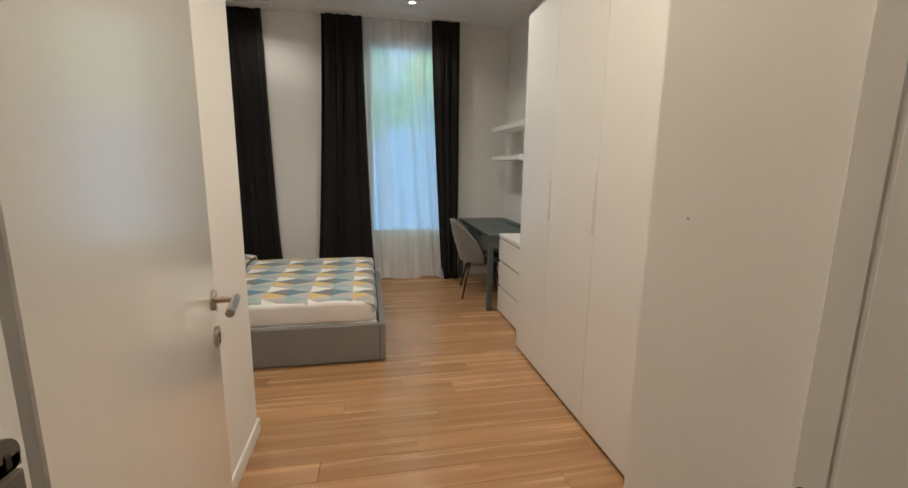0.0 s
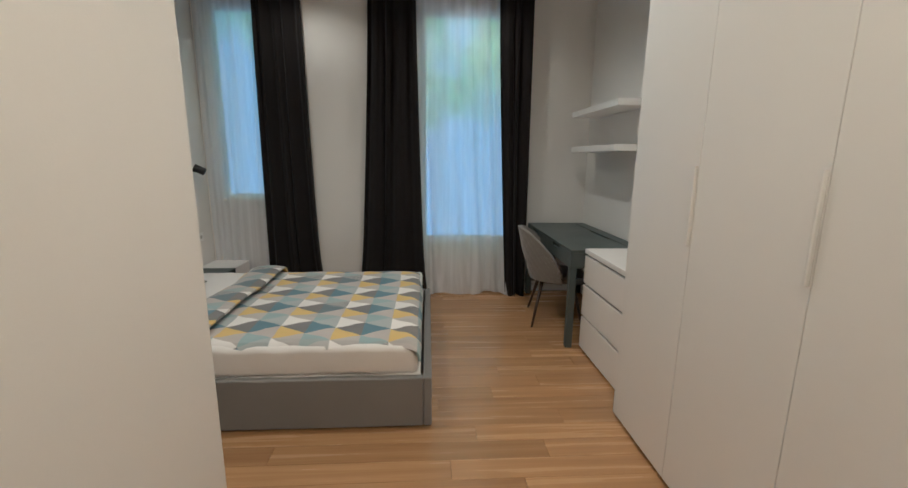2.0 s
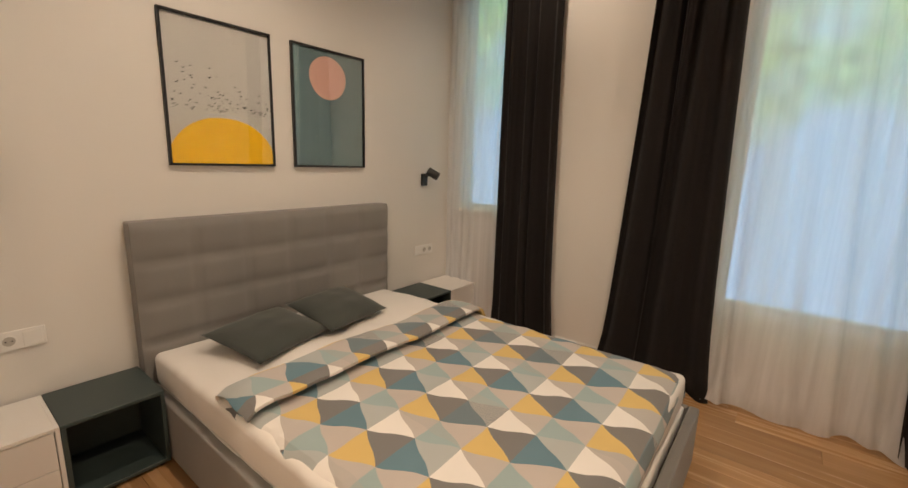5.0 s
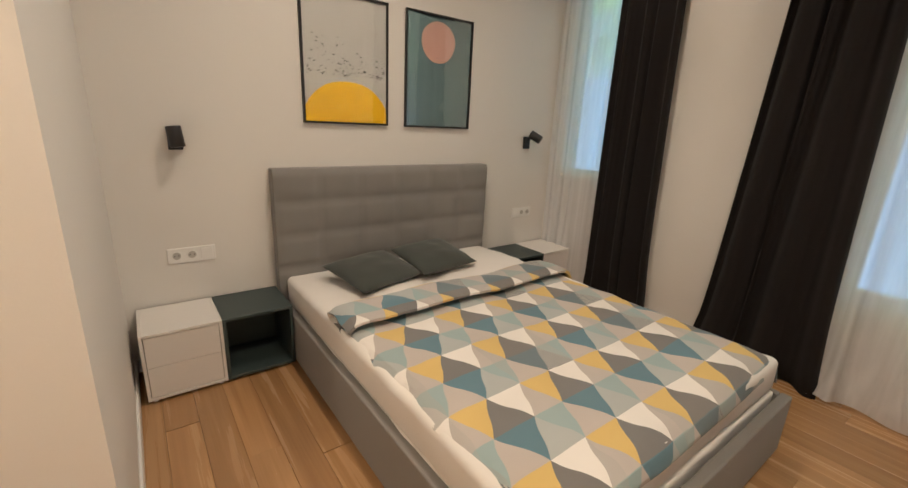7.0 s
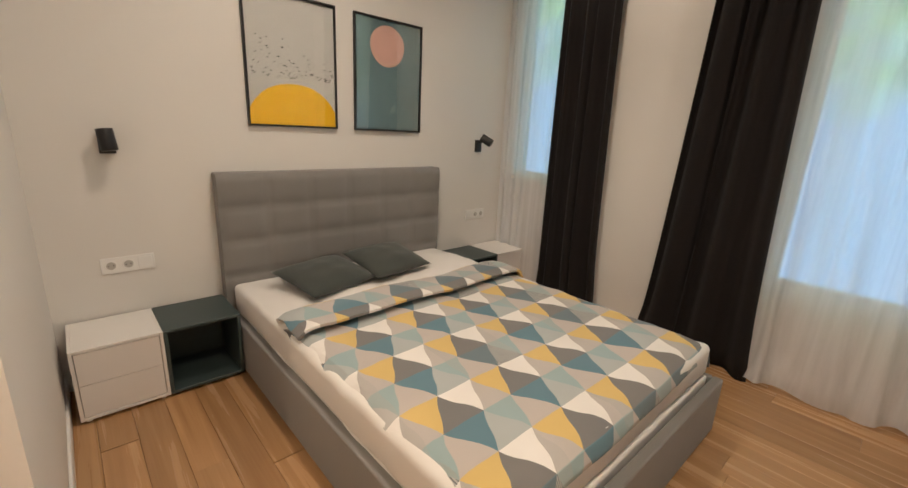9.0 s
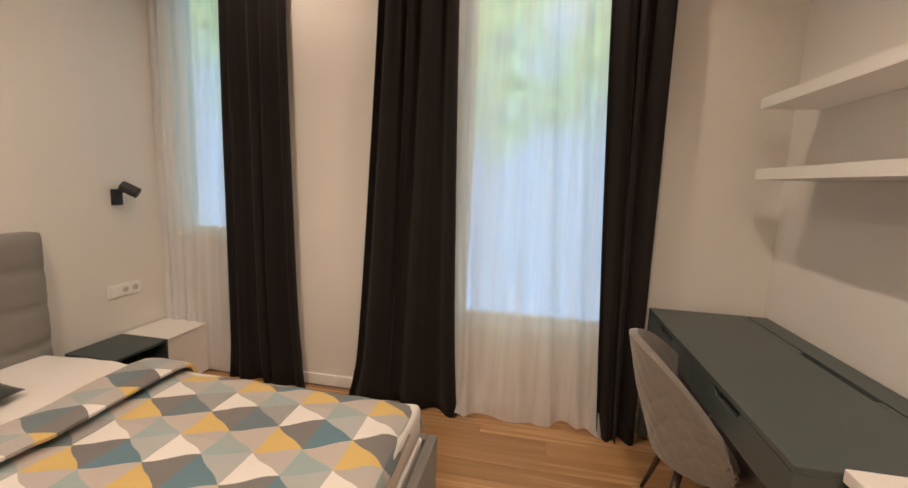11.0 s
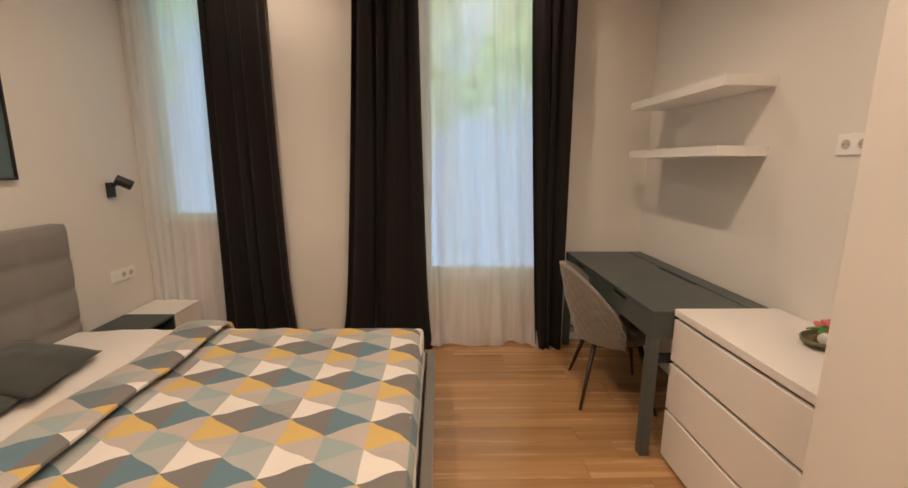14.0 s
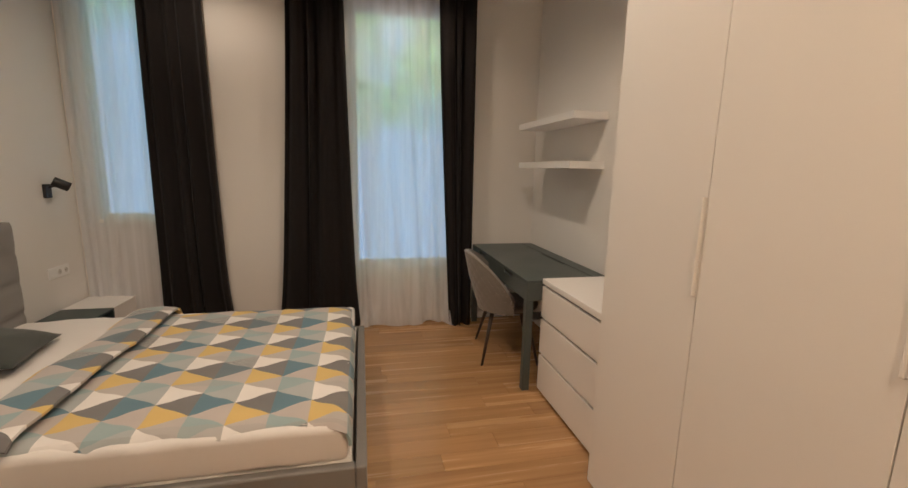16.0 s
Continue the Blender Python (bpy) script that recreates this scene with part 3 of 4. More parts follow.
# ---------------------------------------------------------------- wardrobe
def wardrobe_unit(y0, y1, handle):
    """One unit of the wall of wardrobes, its front towards -x."""
    xf = 1.135
    w = thing("wardrobe", "tall plain white wardrobe unit with a slim grip", "wardrobe", pose(xf, y0, 0), "wall of white wardrobes")
    wd = y1 - y0
    part("body", box(0.022, XE - xf - 0.006, 0.001, wd - 0.001, 0.055, 2.452, 0.002), M_WARD, w)
    part("plinth", box(0.04, 0.06, 0.002, wd - 0.002, 0.003, 0.055), M_PLINTH, w, "dark recessed plinth")
    dr = part("door", box(0, 0.019, 0.0016, wd - 0.0016, 0.028, 2.455, 0.0016, segs=2), M_WARD, w)
    if handle:
        part("handle", box(-0.014, 0.0, 0.004, 0.014, 1.085, 1.40, 0.003, segs=2), M_WARD, dr, "slim white edge grip")


for y0, y1, hnd in ((2.660, 3.178, True), (2.112, 2.660, True), (1.582, 2.112, True), (1.056, 1.582, False)):
    wardrobe_unit(y0, y1, hnd)


# ---------------------------------------------------------------- chest of drawers
def chest():
    x0, y0, y1, h = 1.247, 3.190, 4.048, 0.785
    c = thing("chest_of_drawers", "white three-drawer chest with grip gaps under overlapping top", "chest of drawers", pose(x0, y0, 0))
    d, w = XE - 0.016 - x0, y1 - y0
    # body coloured darker than the fronts, as shade between the drawers
    part("body", box(0.022, d, 0.002, w - 0.002, 0.003, h - 0.036, 0.0015), M_GAP_SHADE, c)
    part("side_panel", box(0.02, d, w - 0.018, w, 0.003, h - 0.035, 0.0015), M_WHITE, c)
    part("side_panel", box(0.02, d, 0, 0.018, 0.003, h - 0.035, 0.0015), M_WHITE, c)
    part("top", box(-0.002, d, 0, w, h - 0.035, h, 0.003, segs=2), M_WHITE, c)
    z = 0.025
    for hh in (0.240, 0.232, 0.205):
        part("drawer_front", box(0, 0.018, 0.001, w - 0.001, z, z + hh, 0.003, segs=2), M_WHITE, c)
        z += hh + 0.016


chest()


def flower_tray():
    t = thing("flower_tray", "small olive oval tray with pink silk flower and towel", "decoration", pose(1.585, 3.635, 0.785, 0, 0, 25))
    own = bmesh.new()
    bmesh.ops.create_uvsphere(own, u_segments=24, v_segments=12, radius=1)
    bmesh.ops.delete(own, geom=[v for v in own.verts if v.co.z > 0.02], context="VERTS")
    bmesh.ops.scale(own, vec=(0.10, 0.065, 0.032), verts=own.verts)
    bmesh.ops.translate(own, vec=(0, 0, 0.0325), verts=own.verts)
    tr = part("tray", own, M_TRAY, t, smooth=True)
    so = tr.modifiers.new("thickness", "SOLIDIFY")
    so.thickness, so.offset = 0.005, 1
    roll = tube((-0.05, -0.015, 0.036), (0.04, -0.02, 0.036), 0.022, n=18, bevel=0.006)
    part("rolled_towel", roll, M_SHEET, t, "rolled white towel", True)
    part("band", tube((-0.02, -0.017, 0.037), (0.0, -0.018, 0.037), 0.0235, n=18), M_RED, t, "red band")
    rnd = random.Random(5)
    for k in range(11):
        a = k * 2.4
        r = 0.006 + 0.0032 * k
        pb = bmesh.new()
        bmesh.ops.create_icosphere(pb, subdivisions=2, radius=1)
        bmesh.ops.scale(pb, vec=(0.020, 0.016, 0.005), verts=pb.verts)
        m = Matrix.Translation((0.045 + r * math.cos(a), 0.015 + r * math.sin(a), 0.072 - 0.0022 * k)) @ Euler((rnd.uniform(-0.5, 0.5), -0.9 + 0.05 * k, a)).to_matrix().to_4x4()
        bmesh.ops.transform(pb, matrix=m, verts=pb.verts)
        part("petal", pb, M_PETAL, t, smooth=True)
    for k, (a, ln) in enumerate(((2.6, 0.075), (3.3, 0.08), (-0.6, 0.06))):
        lb = bmesh.new()
        bmesh.ops.create_icosphere(lb, subdivisions=2, radius=1)
        bmesh.ops.scale(lb, vec=(ln / 2, 0.014, 0.004), verts=lb.verts)
        m = Matrix.Translation((0.03 + 0.5 * ln * math.cos(a), 0.012 + 0.5 * ln * math.sin(a), 0.058)) @ Euler((0.2, 0.15, a)).to_matrix().to_4x4()
        bmesh.ops.transform(lb, matrix=m, verts=lb.verts)
        part("leaf", lb, M_GREEN, t, smooth=True)
    part("stem", tube((0.03, 0.012, 0.04), (0.045, 0.015, 0.07), 0.003, n=8), M_GREEN, t)


flower_tray()


# ---------------------------------------------------------------- desk
def desk():
    x0, y0, y1, h = 1.145, 4.054, 5.447, 0.768
    d = thing("desk", "grey-green painted desk with two drawers and cable slot", "desk", pose(x0, y0, 0))
    dp, w = XE - 0.016 - x0, y1 - y0
    xs = dp - 0.105
    tt = box(0, xs - 0.026, 0, w, h - 0.020, h, 0.0015)
    box(xs - 0.0262, xs - 0.004, 0, w * 0.32, h - 0.020, h, 0.0012, tt)
    box(xs - 0.0262, xs - 0.004, w * 0.62, w, h - 0.020, h, 0.0012, tt)
    part("tabletop", tt, M_DESK, d)
    part("back_flap", box(xs + 0.005, dp, 0, w, h - 0.020, h, 0.002), M_DESK, d, "hinged strip over the cable channel")
    part("channel", box(xs - 0.03, xs + 0.02, 0.021, w - 0.021, h - 0.03, h - 0.0212), M_BLACK, d, "dark cable channel")
    part("side_apron", box(0.0, dp, 0.0, 0.02, h - 0.135, h - 0.0205, 0.0015), M_DESK, d)
    part("side_apron", box(0.0, dp, w - 0.02, w, h - 0.135, h - 0.0205, 0.0015), M_DESK, d)
    part("back_apron", box(dp - 0.02, dp, 0.02, w - 0.02, h - 0.135, h - 0.0205), M_DESK, d)
    part("drawer_box", box(0.03, xs - 0.06, 0.03, w - 0.03, h - 0.125, h - 0.03), M_CUBE, d)
    half = (w - 0.044) / 2
    for k in range(2):
        a = 0.021 + k * (half + 0.002)
        # front with a scooped finger grip in its upper edge
        fb = bmesh.new()
        zt, zb = h - 0.0225, h - 0.135
        g0, g1 = a + half * 0.42, a + half * 0.66
        pts = [(a, zb), (a + half, zb), (a + half, zt), (g1 + 0.02, zt), (g1, zt - 0.028), (g0, zt - 0.028), (g0 - 0.02, zt), (a, zt)]
        v0 = [fb.verts.new((0.001, y, z)) for y, z in pts]
        v1 = [fb.verts.new((0.019, y, z)) for y, z in pts]
        fb.faces.new(v0[::-1])
        fb.faces.new(v1)
        for i in range(len(pts)):
            j = (i + 1) % len(pts)
            fb.faces.new((v0[i], v0[j], v1[j], v1[i]))
        part("drawer_front", fb, M_DESK, d)
        # black slab behind the scoop, standing in for the shade inside it
        part("grip_shadow", box(0.020, 0.028, g0 - 0.02, g1 + 0.02, zt - 0.03, zt), M_BLACK, d)
    for x in (0.0, dp - 0.05):
        for y in (0.0, w - 0.05):
            part("leg", box(x, x + 0.05, y, y + 0.05, 0.003, h - 0.1355, 0.003), M_DESK, d)
    for y in (0.012, w - 0.037):
        part("side_rail", box(0.05, dp - 0.05, y, y + 0.025, 0.50, 0.545, 0.002), M_BLACK, d, "dark cross rail between the legs")


desk()


# ---------------------------------------------------------------- shelves on the east wall
for z, y0, y1, x0 in ((1.874, 4.265, 5.28, 1.496), (1.543, 4.272, 5.24, 1.494)):
    s = thing("wall_shelf", "thick white floating shelf on the wall over the desk", "shelf", pose(x0, y0, z), "two floating shelves")
    part("board", box(0.0015, XE - x0, 0.0015, y1 - y0, -0.05, 0, 0.0015), M_WHITE, s)
    part("front_edge", box(0, 0.0013, 0, y1 - y0, -0.0495, -0.0005), M_TRIM, s, "white edge band along the front")
    part("end_edge", box(0.0016, XE - x0, 0, 0.0013, -0.0495, -0.0005), M_TRIM, s, "white edge band on the end")


# ---------------------------------------------------------------- chair
def chair():
    """A shell chair with quilted back; faces +x, origin on the floor under the seat."""
    c = thing("desk_chair", "grey velvet shell chair with quilted back, dark legs", "chair", pose(1.238, 4.685, 0, 0, 0, -10))
    own = bmesh.new()
    nu, nv = 80, 52
    grid = []
    for j in range(nv + 1):
        v = j / nv
        row = []
        for i in range(nu + 1):
            a = -1 + 2 * i / nu
            th = a * 1.66
            # the shell wraps round the seat: high behind, falling to the front of the arms
            top = 0.85 - 0.35 * abs(a) ** 2.5
            z = 0.40 + (top - 0.40) * v
            flare = 0.212 + 0.045 * v - 0.05 * max(0, v - 0.55) * math.cos(th)
            lean = -0.10 * v * max(0, math.cos(th))
            x = -flare * math.cos(th) * 0.95 + lean
            y = flare * math.sin(th) * (1.0 - 0.16 * v * max(0, math.cos(th)))
            d1 = abs((a * 5.5 + v * 4.5) % 1 - 0.5)
            d2 = abs((a * 5.5 - v * 4.5) % 1 - 0.5)
            q = 1 - 0.020 * (1 - v ** 8) * (math.exp(-d1 / 0.05) + math.exp(-d2 / 0.05))
            row.append(own.verts.new((x * q, y * q, z)))
        grid.append(row)
    for j in range(nv):
        for i in range(nu):
            own.faces.new((grid[j][i], grid[j][i + 1], grid[j + 1][i + 1], grid[j + 1][i]))
    bk = part("backrest", own, M_CHAIR, c, "quilted grey velvet shell", True)
    so = bk.modifiers.new("thickness", "SOLIDIFY")
    so.thickness, so.offset = 0.032, -1
    bv = bk.modifiers.new("round", "BEVEL")
    bv.width, bv.segments, bv.limit_method = 0.012, 2, "ANGLE"
    st = bmesh.new()
    bmesh.ops.create_uvsphere(st, u_segments=32, v_segments=16, radius=1)
    for vt in st.verts:
        vt.co.z = math.copysign(abs(vt.co.z) ** 0.5, vt.co.z)
    bmesh.ops.scale(st, vec=(0.235, 0.215, 0.045), verts=st.verts)
    bmesh.ops.translate(st, vec=(0.015, 0, 0.425), verts=st.verts)
    part("seat", st, M_CHAIR, c, "padded grey velvet seat", True)
    part("seat_frame", box(-0.15, 0.15, -0.13, 0.13, 0.365, 0.39, 0.004), M_LEG, c)
    for sx, sy in ((-1, -1), (-1, 1), (1, -1), (1, 1)):
        part("leg", tube((sx * 0.13, sy * 0.12, 0.385), (sx * 0.215, sy * 0.255, 0.0), 0.017, 0.009, n=14), M_LEG, c, smooth=True)


chair()


# ---------------------------------------------------------------- bed
BED = pose(XW + 0.004, 3.110, 0)     # headboard's near corner, x along the bed
BW, BL = 1.580, 2.228


def bed():
    b = thing("bed", "grey upholstered double bed with tufted headboard", "bed", BED)
    hb = bmesh.new()
    # headboard cushion: panels bulge between seams
    nx, nz = 60, 42
    z0, z1 = 0.06, 1.082
    seams_y = [BW * k / 6 for k in range(7)]
    seams_z = [z0, 0.50, 0.70, 0.895, z1]
    front = []
    for j in range(nz + 1):
        z = z0 + (z1 - z0) * j / nz
        row = []
        for i in range(nx + 1):
            y = BW * i / nx
            dy = min(abs(y - s) for s in seams_y)
            dz = min(abs(z - s) for s in seams_z)
            bulge = 0.026 * (1 - math.exp(-dy / 0.03) * 0.6) * (1 - math.exp(-dz / 0.014))
            row.append(hb.verts.new((0.088 + bulge, y, z)))
        front.append(row)
    for j in range(nz):
        for i in range(nx):
            hb.faces.new((front[j][i], front[j][i + 1], front[j + 1][i + 1], front[j + 1][i]))
    part("headboard_cushion", hb, M_BEDCLOTH, b, "stitched grey panels", True)
    part("headboard", box(0.003, 0.0885, 0, BW, 0.05, z1 + 0.002, 0.008, segs=2), M_BEDCLOTH, b)
    for y in (0.0, BW - 0.045):
        part("side_rail", box(0.09, BL - 0.046, y, y + 0.045, 0.012, 0.292, 0.008, segs=2), M_BEDCLOTH, b)
    part("footboard", box(BL - 0.045, BL, 0, BW, 0.012, 0.292, 0.008, segs=2), M_BEDCLOTH, b)
    part("slat_base", box(0.09, BL - 0.05, 0.05, BW - 0.05, 0.16, 0.20), M_LEG, b)
    for x in (0.15, BL - 0.12):
        for y in (0.08, BW - 0.08):
            part("foot", tube((x, y, 0.0), (x, y, 0.05), 0.02, n=12), M_BLACK, b)


bed()


def soft_box(x0, x1, y0, y1, z0, z1, r, crease=0.004, seed=1):
    """A rounded padded block with slight creases."""
    own = box(x0, x1, y0, y1, z0, z1, r, segs=4)
    bmesh.ops.subdivide_edges(own, edges=[e for e in own.edges if e.calc_length() > 0.25], cuts=56, use_grid_fill=True)
    for v in own.verts:
        n = noise.noise(Vector((v.co.x * 3, v.co.y * 3, seed))) * crease
        n += noise.noise(Vector((v.co.x * 9 + v.co.z * 14, v.co.y * 9, seed + 4))) * crease * 0.6
        v.co.z += n
        side = min(abs(v.co.y - y0), abs(v.co.y - y1)) < 0.03 or abs(v.co.x - x1) < 0.03
        if side:
            n += 0.007 * abs(noise.noise(Vector((v.co.x * 11 + v.co.z * 9, v.co.y * 11, seed + 9))))
            if abs(v.co.x - x1) < 0.03:
                v.co.x += n * 0.7
        v.co.y += n * 0.8 * (1 if v.co.y > (y0 + y1) / 2 else -1)
    return own


mt = thing("mattress", "white mattress with fitted cotton sheet on the bed", "mattress", BED)
part("fitted_sheet", soft_box(0.105, BL - 0.072, 0.034, BW - 0.036, 0.292, 0.455, 0.032, crease=0.012), M_SHEET, mt, smooth=True)
part("mattress_body", soft_box(0.108, BL - 0.064, 0.040, BW - 0.042, 0.205, 0.296, 0.016, crease=0.006, seed=6), M_SHEET, mt, "white quilted lower mattress", smooth=True)


def duvet():
    """A patterned cover over the foot end, its head edge turned back on itself."""
    d = thing("duvet", "duvet with white, yellow, teal and grey triangle print, turned back", "duvet", BED)
    # profile along the bed: hem at the foot, the flat top, the turned-back edge
    prof = []
    x_foot, x_fold = BL - 0.066, 0.785
    prof += [(x_foot + 0.006, 0.408), (x_foot + 0.006, 0.427), (x_foot - 0.012, 0.459), (x_foot - 0.05, 0.472)]
    n = 54
    for k in range(1, n):
        prof.append((x_foot - 0.05 + (x_fold + 0.03 - (x_foot - 0.05)) * k / n, 0.475))
    for k in range(9):
        a = math.pi * k / 8
        prof.append((x_fold + 0.02 - 0.018 * math.sin(a), 0.475 + 0.016 * (1 - math.cos(a))))
    for k in range(1, 10):
        prof.append((x_fold + 0.02 + 0.215 * k / 9, 0.508 + 0.012 * math.sin(math.pi * k / 9)))
    ys = 46
    w0, w1 = 0.044, BW - 0.024
    grid, us = [], [0.0]
    for a, b in zip(prof, prof[1:]):
        us.append(us[-1] + math.hypot(a[0] - b[0], a[1] - b[1]))
    for (x, z) in prof:
        row = []
        for i in range(ys + 1):
            t = i / ys
            y = w0 + (w1 - w0) * t
            e = min(t, 1 - t) * (w1 - w0)
            drop = ((0.034 if t < 0.5 else 0.075) + 0.022 * noise.noise(Vector((x * 6.5, 3.0, t * 2)))) * math.exp(-e / 0.022)
            puff = 0.010 * noise.noise(Vector((x * 2.6, y * 2.6, 1.0))) + 0.006 * noise.noise(Vector((x * 7, y * 6, 3.0))) + 0.0035 * noise.noise(Vector((x * 16, y * 16, 7.0)))
            wx = 0.018 * noise.noise(Vector((y * 2.3, z * 3, 5.0)))
            wy = 0.010 * noise.noise(Vector((x * 3.0, 2.0, t * 3))) + 0.010 * noise.noise(Vector((x * 11.0, 6.0, 1.0))) * math.exp(-e / 0.05)
            flare = -0.030 * math.exp(-((x_foot - x) / 0.06) ** 2) * (1 - t) ** 6
            hem = 0.014 * noise.noise(Vector((y * 5, 9.0, 2.0))) if z < 0.429 else 0.0
            row.append((x + wx, y + wy + flare, z + puff - drop + hem))
        grid.append(row)
    for name, j0, j1, label in (("cover", 0, n + 7, "printed triangle cotton cover"), ("turned_back_edge", n + 7, len(prof) - 1, "folded-over head edge of the duvet")):
        own = bmesh.new()
        lay = own.loops.layers.uv.new("print")
        rows = [[own.verts.new(p) for p in grid[j]] for j in range(j0, j1 + 1)]
        for j in range(j1 - j0):
            for i in range(ys):
                f = own.faces.new((rows[j][i], rows[j][i + 1], rows[j + 1][i + 1], rows[j + 1][i]))
                for lp, (jj, ii) in zip(f.loops, ((j, i), (j, i + 1), (j + 1, i + 1), (j + 1, i))):
                    lp[lay].uv = (2.380 - us[jj + j0], w0 + (w1 - w0) * ii / ys + UV_SHIFT + 0.073 * (0.194 - us[jj + j0]))
        cov = part(name, own, M_DUVET, d, label, smooth=True)
        so = cov.modifiers.new("thickness", "SOLIDIFY")
        so.thickness, so.offset = 0.016, -1
        bv = cov.modifiers.new("round", "BEVEL")
        bv.width, bv.segments, bv.limit_method = 0.006, 3, "ANGLE"


UV_SHIFT = -0.072
duvet()


def pillow(x, y, z, w, d, turn, tilt, label):
    p = thing("cushion", label, "cushion", BED @ pose(x, y, z, 0, tilt, turn), "dark green cushions on the bed")
    own = bmesh.new()
    n = 22
    sides = []
    for s in (1, -1):
        g = []
        for j in range(n + 1):
            row = []
            for i in range(n + 1):
                a, b = -1 + 2 * i / n, -1 + 2 * j / n
                h = max(0.0, (1 - abs(a) ** 2.2) * (1 - abs(b) ** 2.2)) ** 0.62
                pinch = 1 - 0.07 * (1 - abs(a)) * abs(b) ** 3 - 0.0
                pinch2 = 1 - 0.07 * (1 - abs(b)) * abs(a) ** 3
                cr = 0.008 * noise.noise(Vector((a * 2.2, b * 2.2, s + x)))
                row.append(own.verts.new((a * w / 2 * pinch2, b * d / 2 * pinch, s * (0.062 * h) + cr * h)))
            g.append(row)
        for j in range(n):
            for i in range(n):
                q = (g[j][i], g[j][i + 1], g[j + 1][i + 1], g[j + 1][i])
                own.faces.new(q if s > 0 else q[::-1])
        sides.append(g)
    bmesh.ops.remove_doubles(own, verts=own.verts, dist=0.0005)
    part("cover", own, M_PILLOW, p, smooth=True)
    return p


pillow(0.42, 0.46, 0.518, 0.39, 0.48, 14, 9, "dark green ribbed cushion lying against the headboard")
pillow(0.395, 0.90, 0.535, 0.38, 0.46, 8, 12, "dark green ribbed cushion overlapping its neighbour on the bed")


# ---------------------------------------------------------------- bedside cubes
def white_cube(y0):
    x0 = XW + 0.016
    c = thing("bedside_drawer_cube", "white bedside cube with two push-open drawers", "nightstand", pose(x0, y0, 0), "bedside cubes")
    s, t, dp = 0.346, 0.014, 0.346
    # inner block in grey, so the drawer joints look shaded
    part("body", box(0, dp - 0.016, 0.004, s - 0.004, 0.024, 0.363), M_GAP_SHADE, c)
    fb = bmesh.new()
    box(0, dp, 0, t, 0.02, 0.367, 0.0015, fb)
    box(0, dp, s - t, s, 0.02, 0.367, 0.0015, fb)
    box(0, dp, t, s - t, 0.367 - t, 0.367, 0.0015, fb)
    box(0, dp, t, s - t, 0.02, 0.02 + t, 0.0015, fb)
    part("carcase", fb, M_WHITE, c)
    hz = (0.347 - 2 * t - 0.008) / 2
    for k in range(2):
        z = 0.02 + t + 0.003 + k * (hz + 0.002)
        part("drawer_front", box(dp - 0.018, dp - 0.003, t + 0.003, s - t - 0.003, z, z + hz, 0.0015), M_WHITE, c)
    for x in (0.03, dp - 0.03):
        for y in (0.03, s - 0.03):
            part("foot", tube((x, y, 0.0), (x, y, 0.021), 0.012, n=10), M_PLASTIC, c)


def dark_cube(y0):
    x0 = XW + 0.016
    c = thing("bedside_open_cube", "dark grey-green open bedside cube, empty", "nightstand", pose(x0, y0, 0), "bedside cubes")
    s, t, dp = 0.346, 0.016, 0.346
    part("top", box(0, dp, 0, s, 0.367 - t, 0.367, 0.0015), M_CUBE, c)
    part("bottom", box(0, dp, t, s - t, 0.02, 0.02 + t, 0.0015), M_CUBE, c)
    for y in (0, s - t):
        part("side_panel", box(0, dp, y, y + t, 0.02, 0.3505, 0.0015), M_CUBE, c)
    part("back_panel", box(0.002, 0.008, t, s - t, 0.036, 0.351), M_CUBE, c)
    for x in (0.03, dp - 0.03):
        for y in (0.03, s - 0.03):
            part("foot", tube((x, y, 0.0), (x, y, 0.021), 0.012, n=10), M_BLACK, c)


white_cube(2.408)
dark_cube(2.756)
dark_cube(4.806)
white_cube(5.154)


# ---------------------------------------------------------------- pictures
def picture_base(y0, z0, w, h, label):
    p = thing("framed_picture", label, "picture", pose(XW, y0, z0), "two posters over the bed")
    t = 0.012
    fb = bmesh.new()
    box(0.001, 0.022, 0, t, 0, h, 0.001, fb)
    box(0.001, 0.022, w - t, w, 0, h, 0.001, fb)
    box(0.001, 0.022, t, w - t, 0, t, 0.001, fb)
    box(0.001, 0.022, t, w - t, h - t, h, 0.001, fb)
    part("frame", fb, M_BLACK, p, "thin black frame")
    return p, t


def flat_shape(pts, x):
    own = bmesh.new()
    own.faces.new([own.verts.new((x, y, z)) for y, z in pts])
    r = bmesh.ops.extrude_face_region(own, geom=own.faces[:])
    bmesh.ops.translate(own, vec=(0.0008, 0, 0), verts=[g for g in r["geom"] if isinstance(g, bmesh.types.BMVert)])
    bmesh.ops.recalc_face_normals(own, faces=own.faces)
    return own


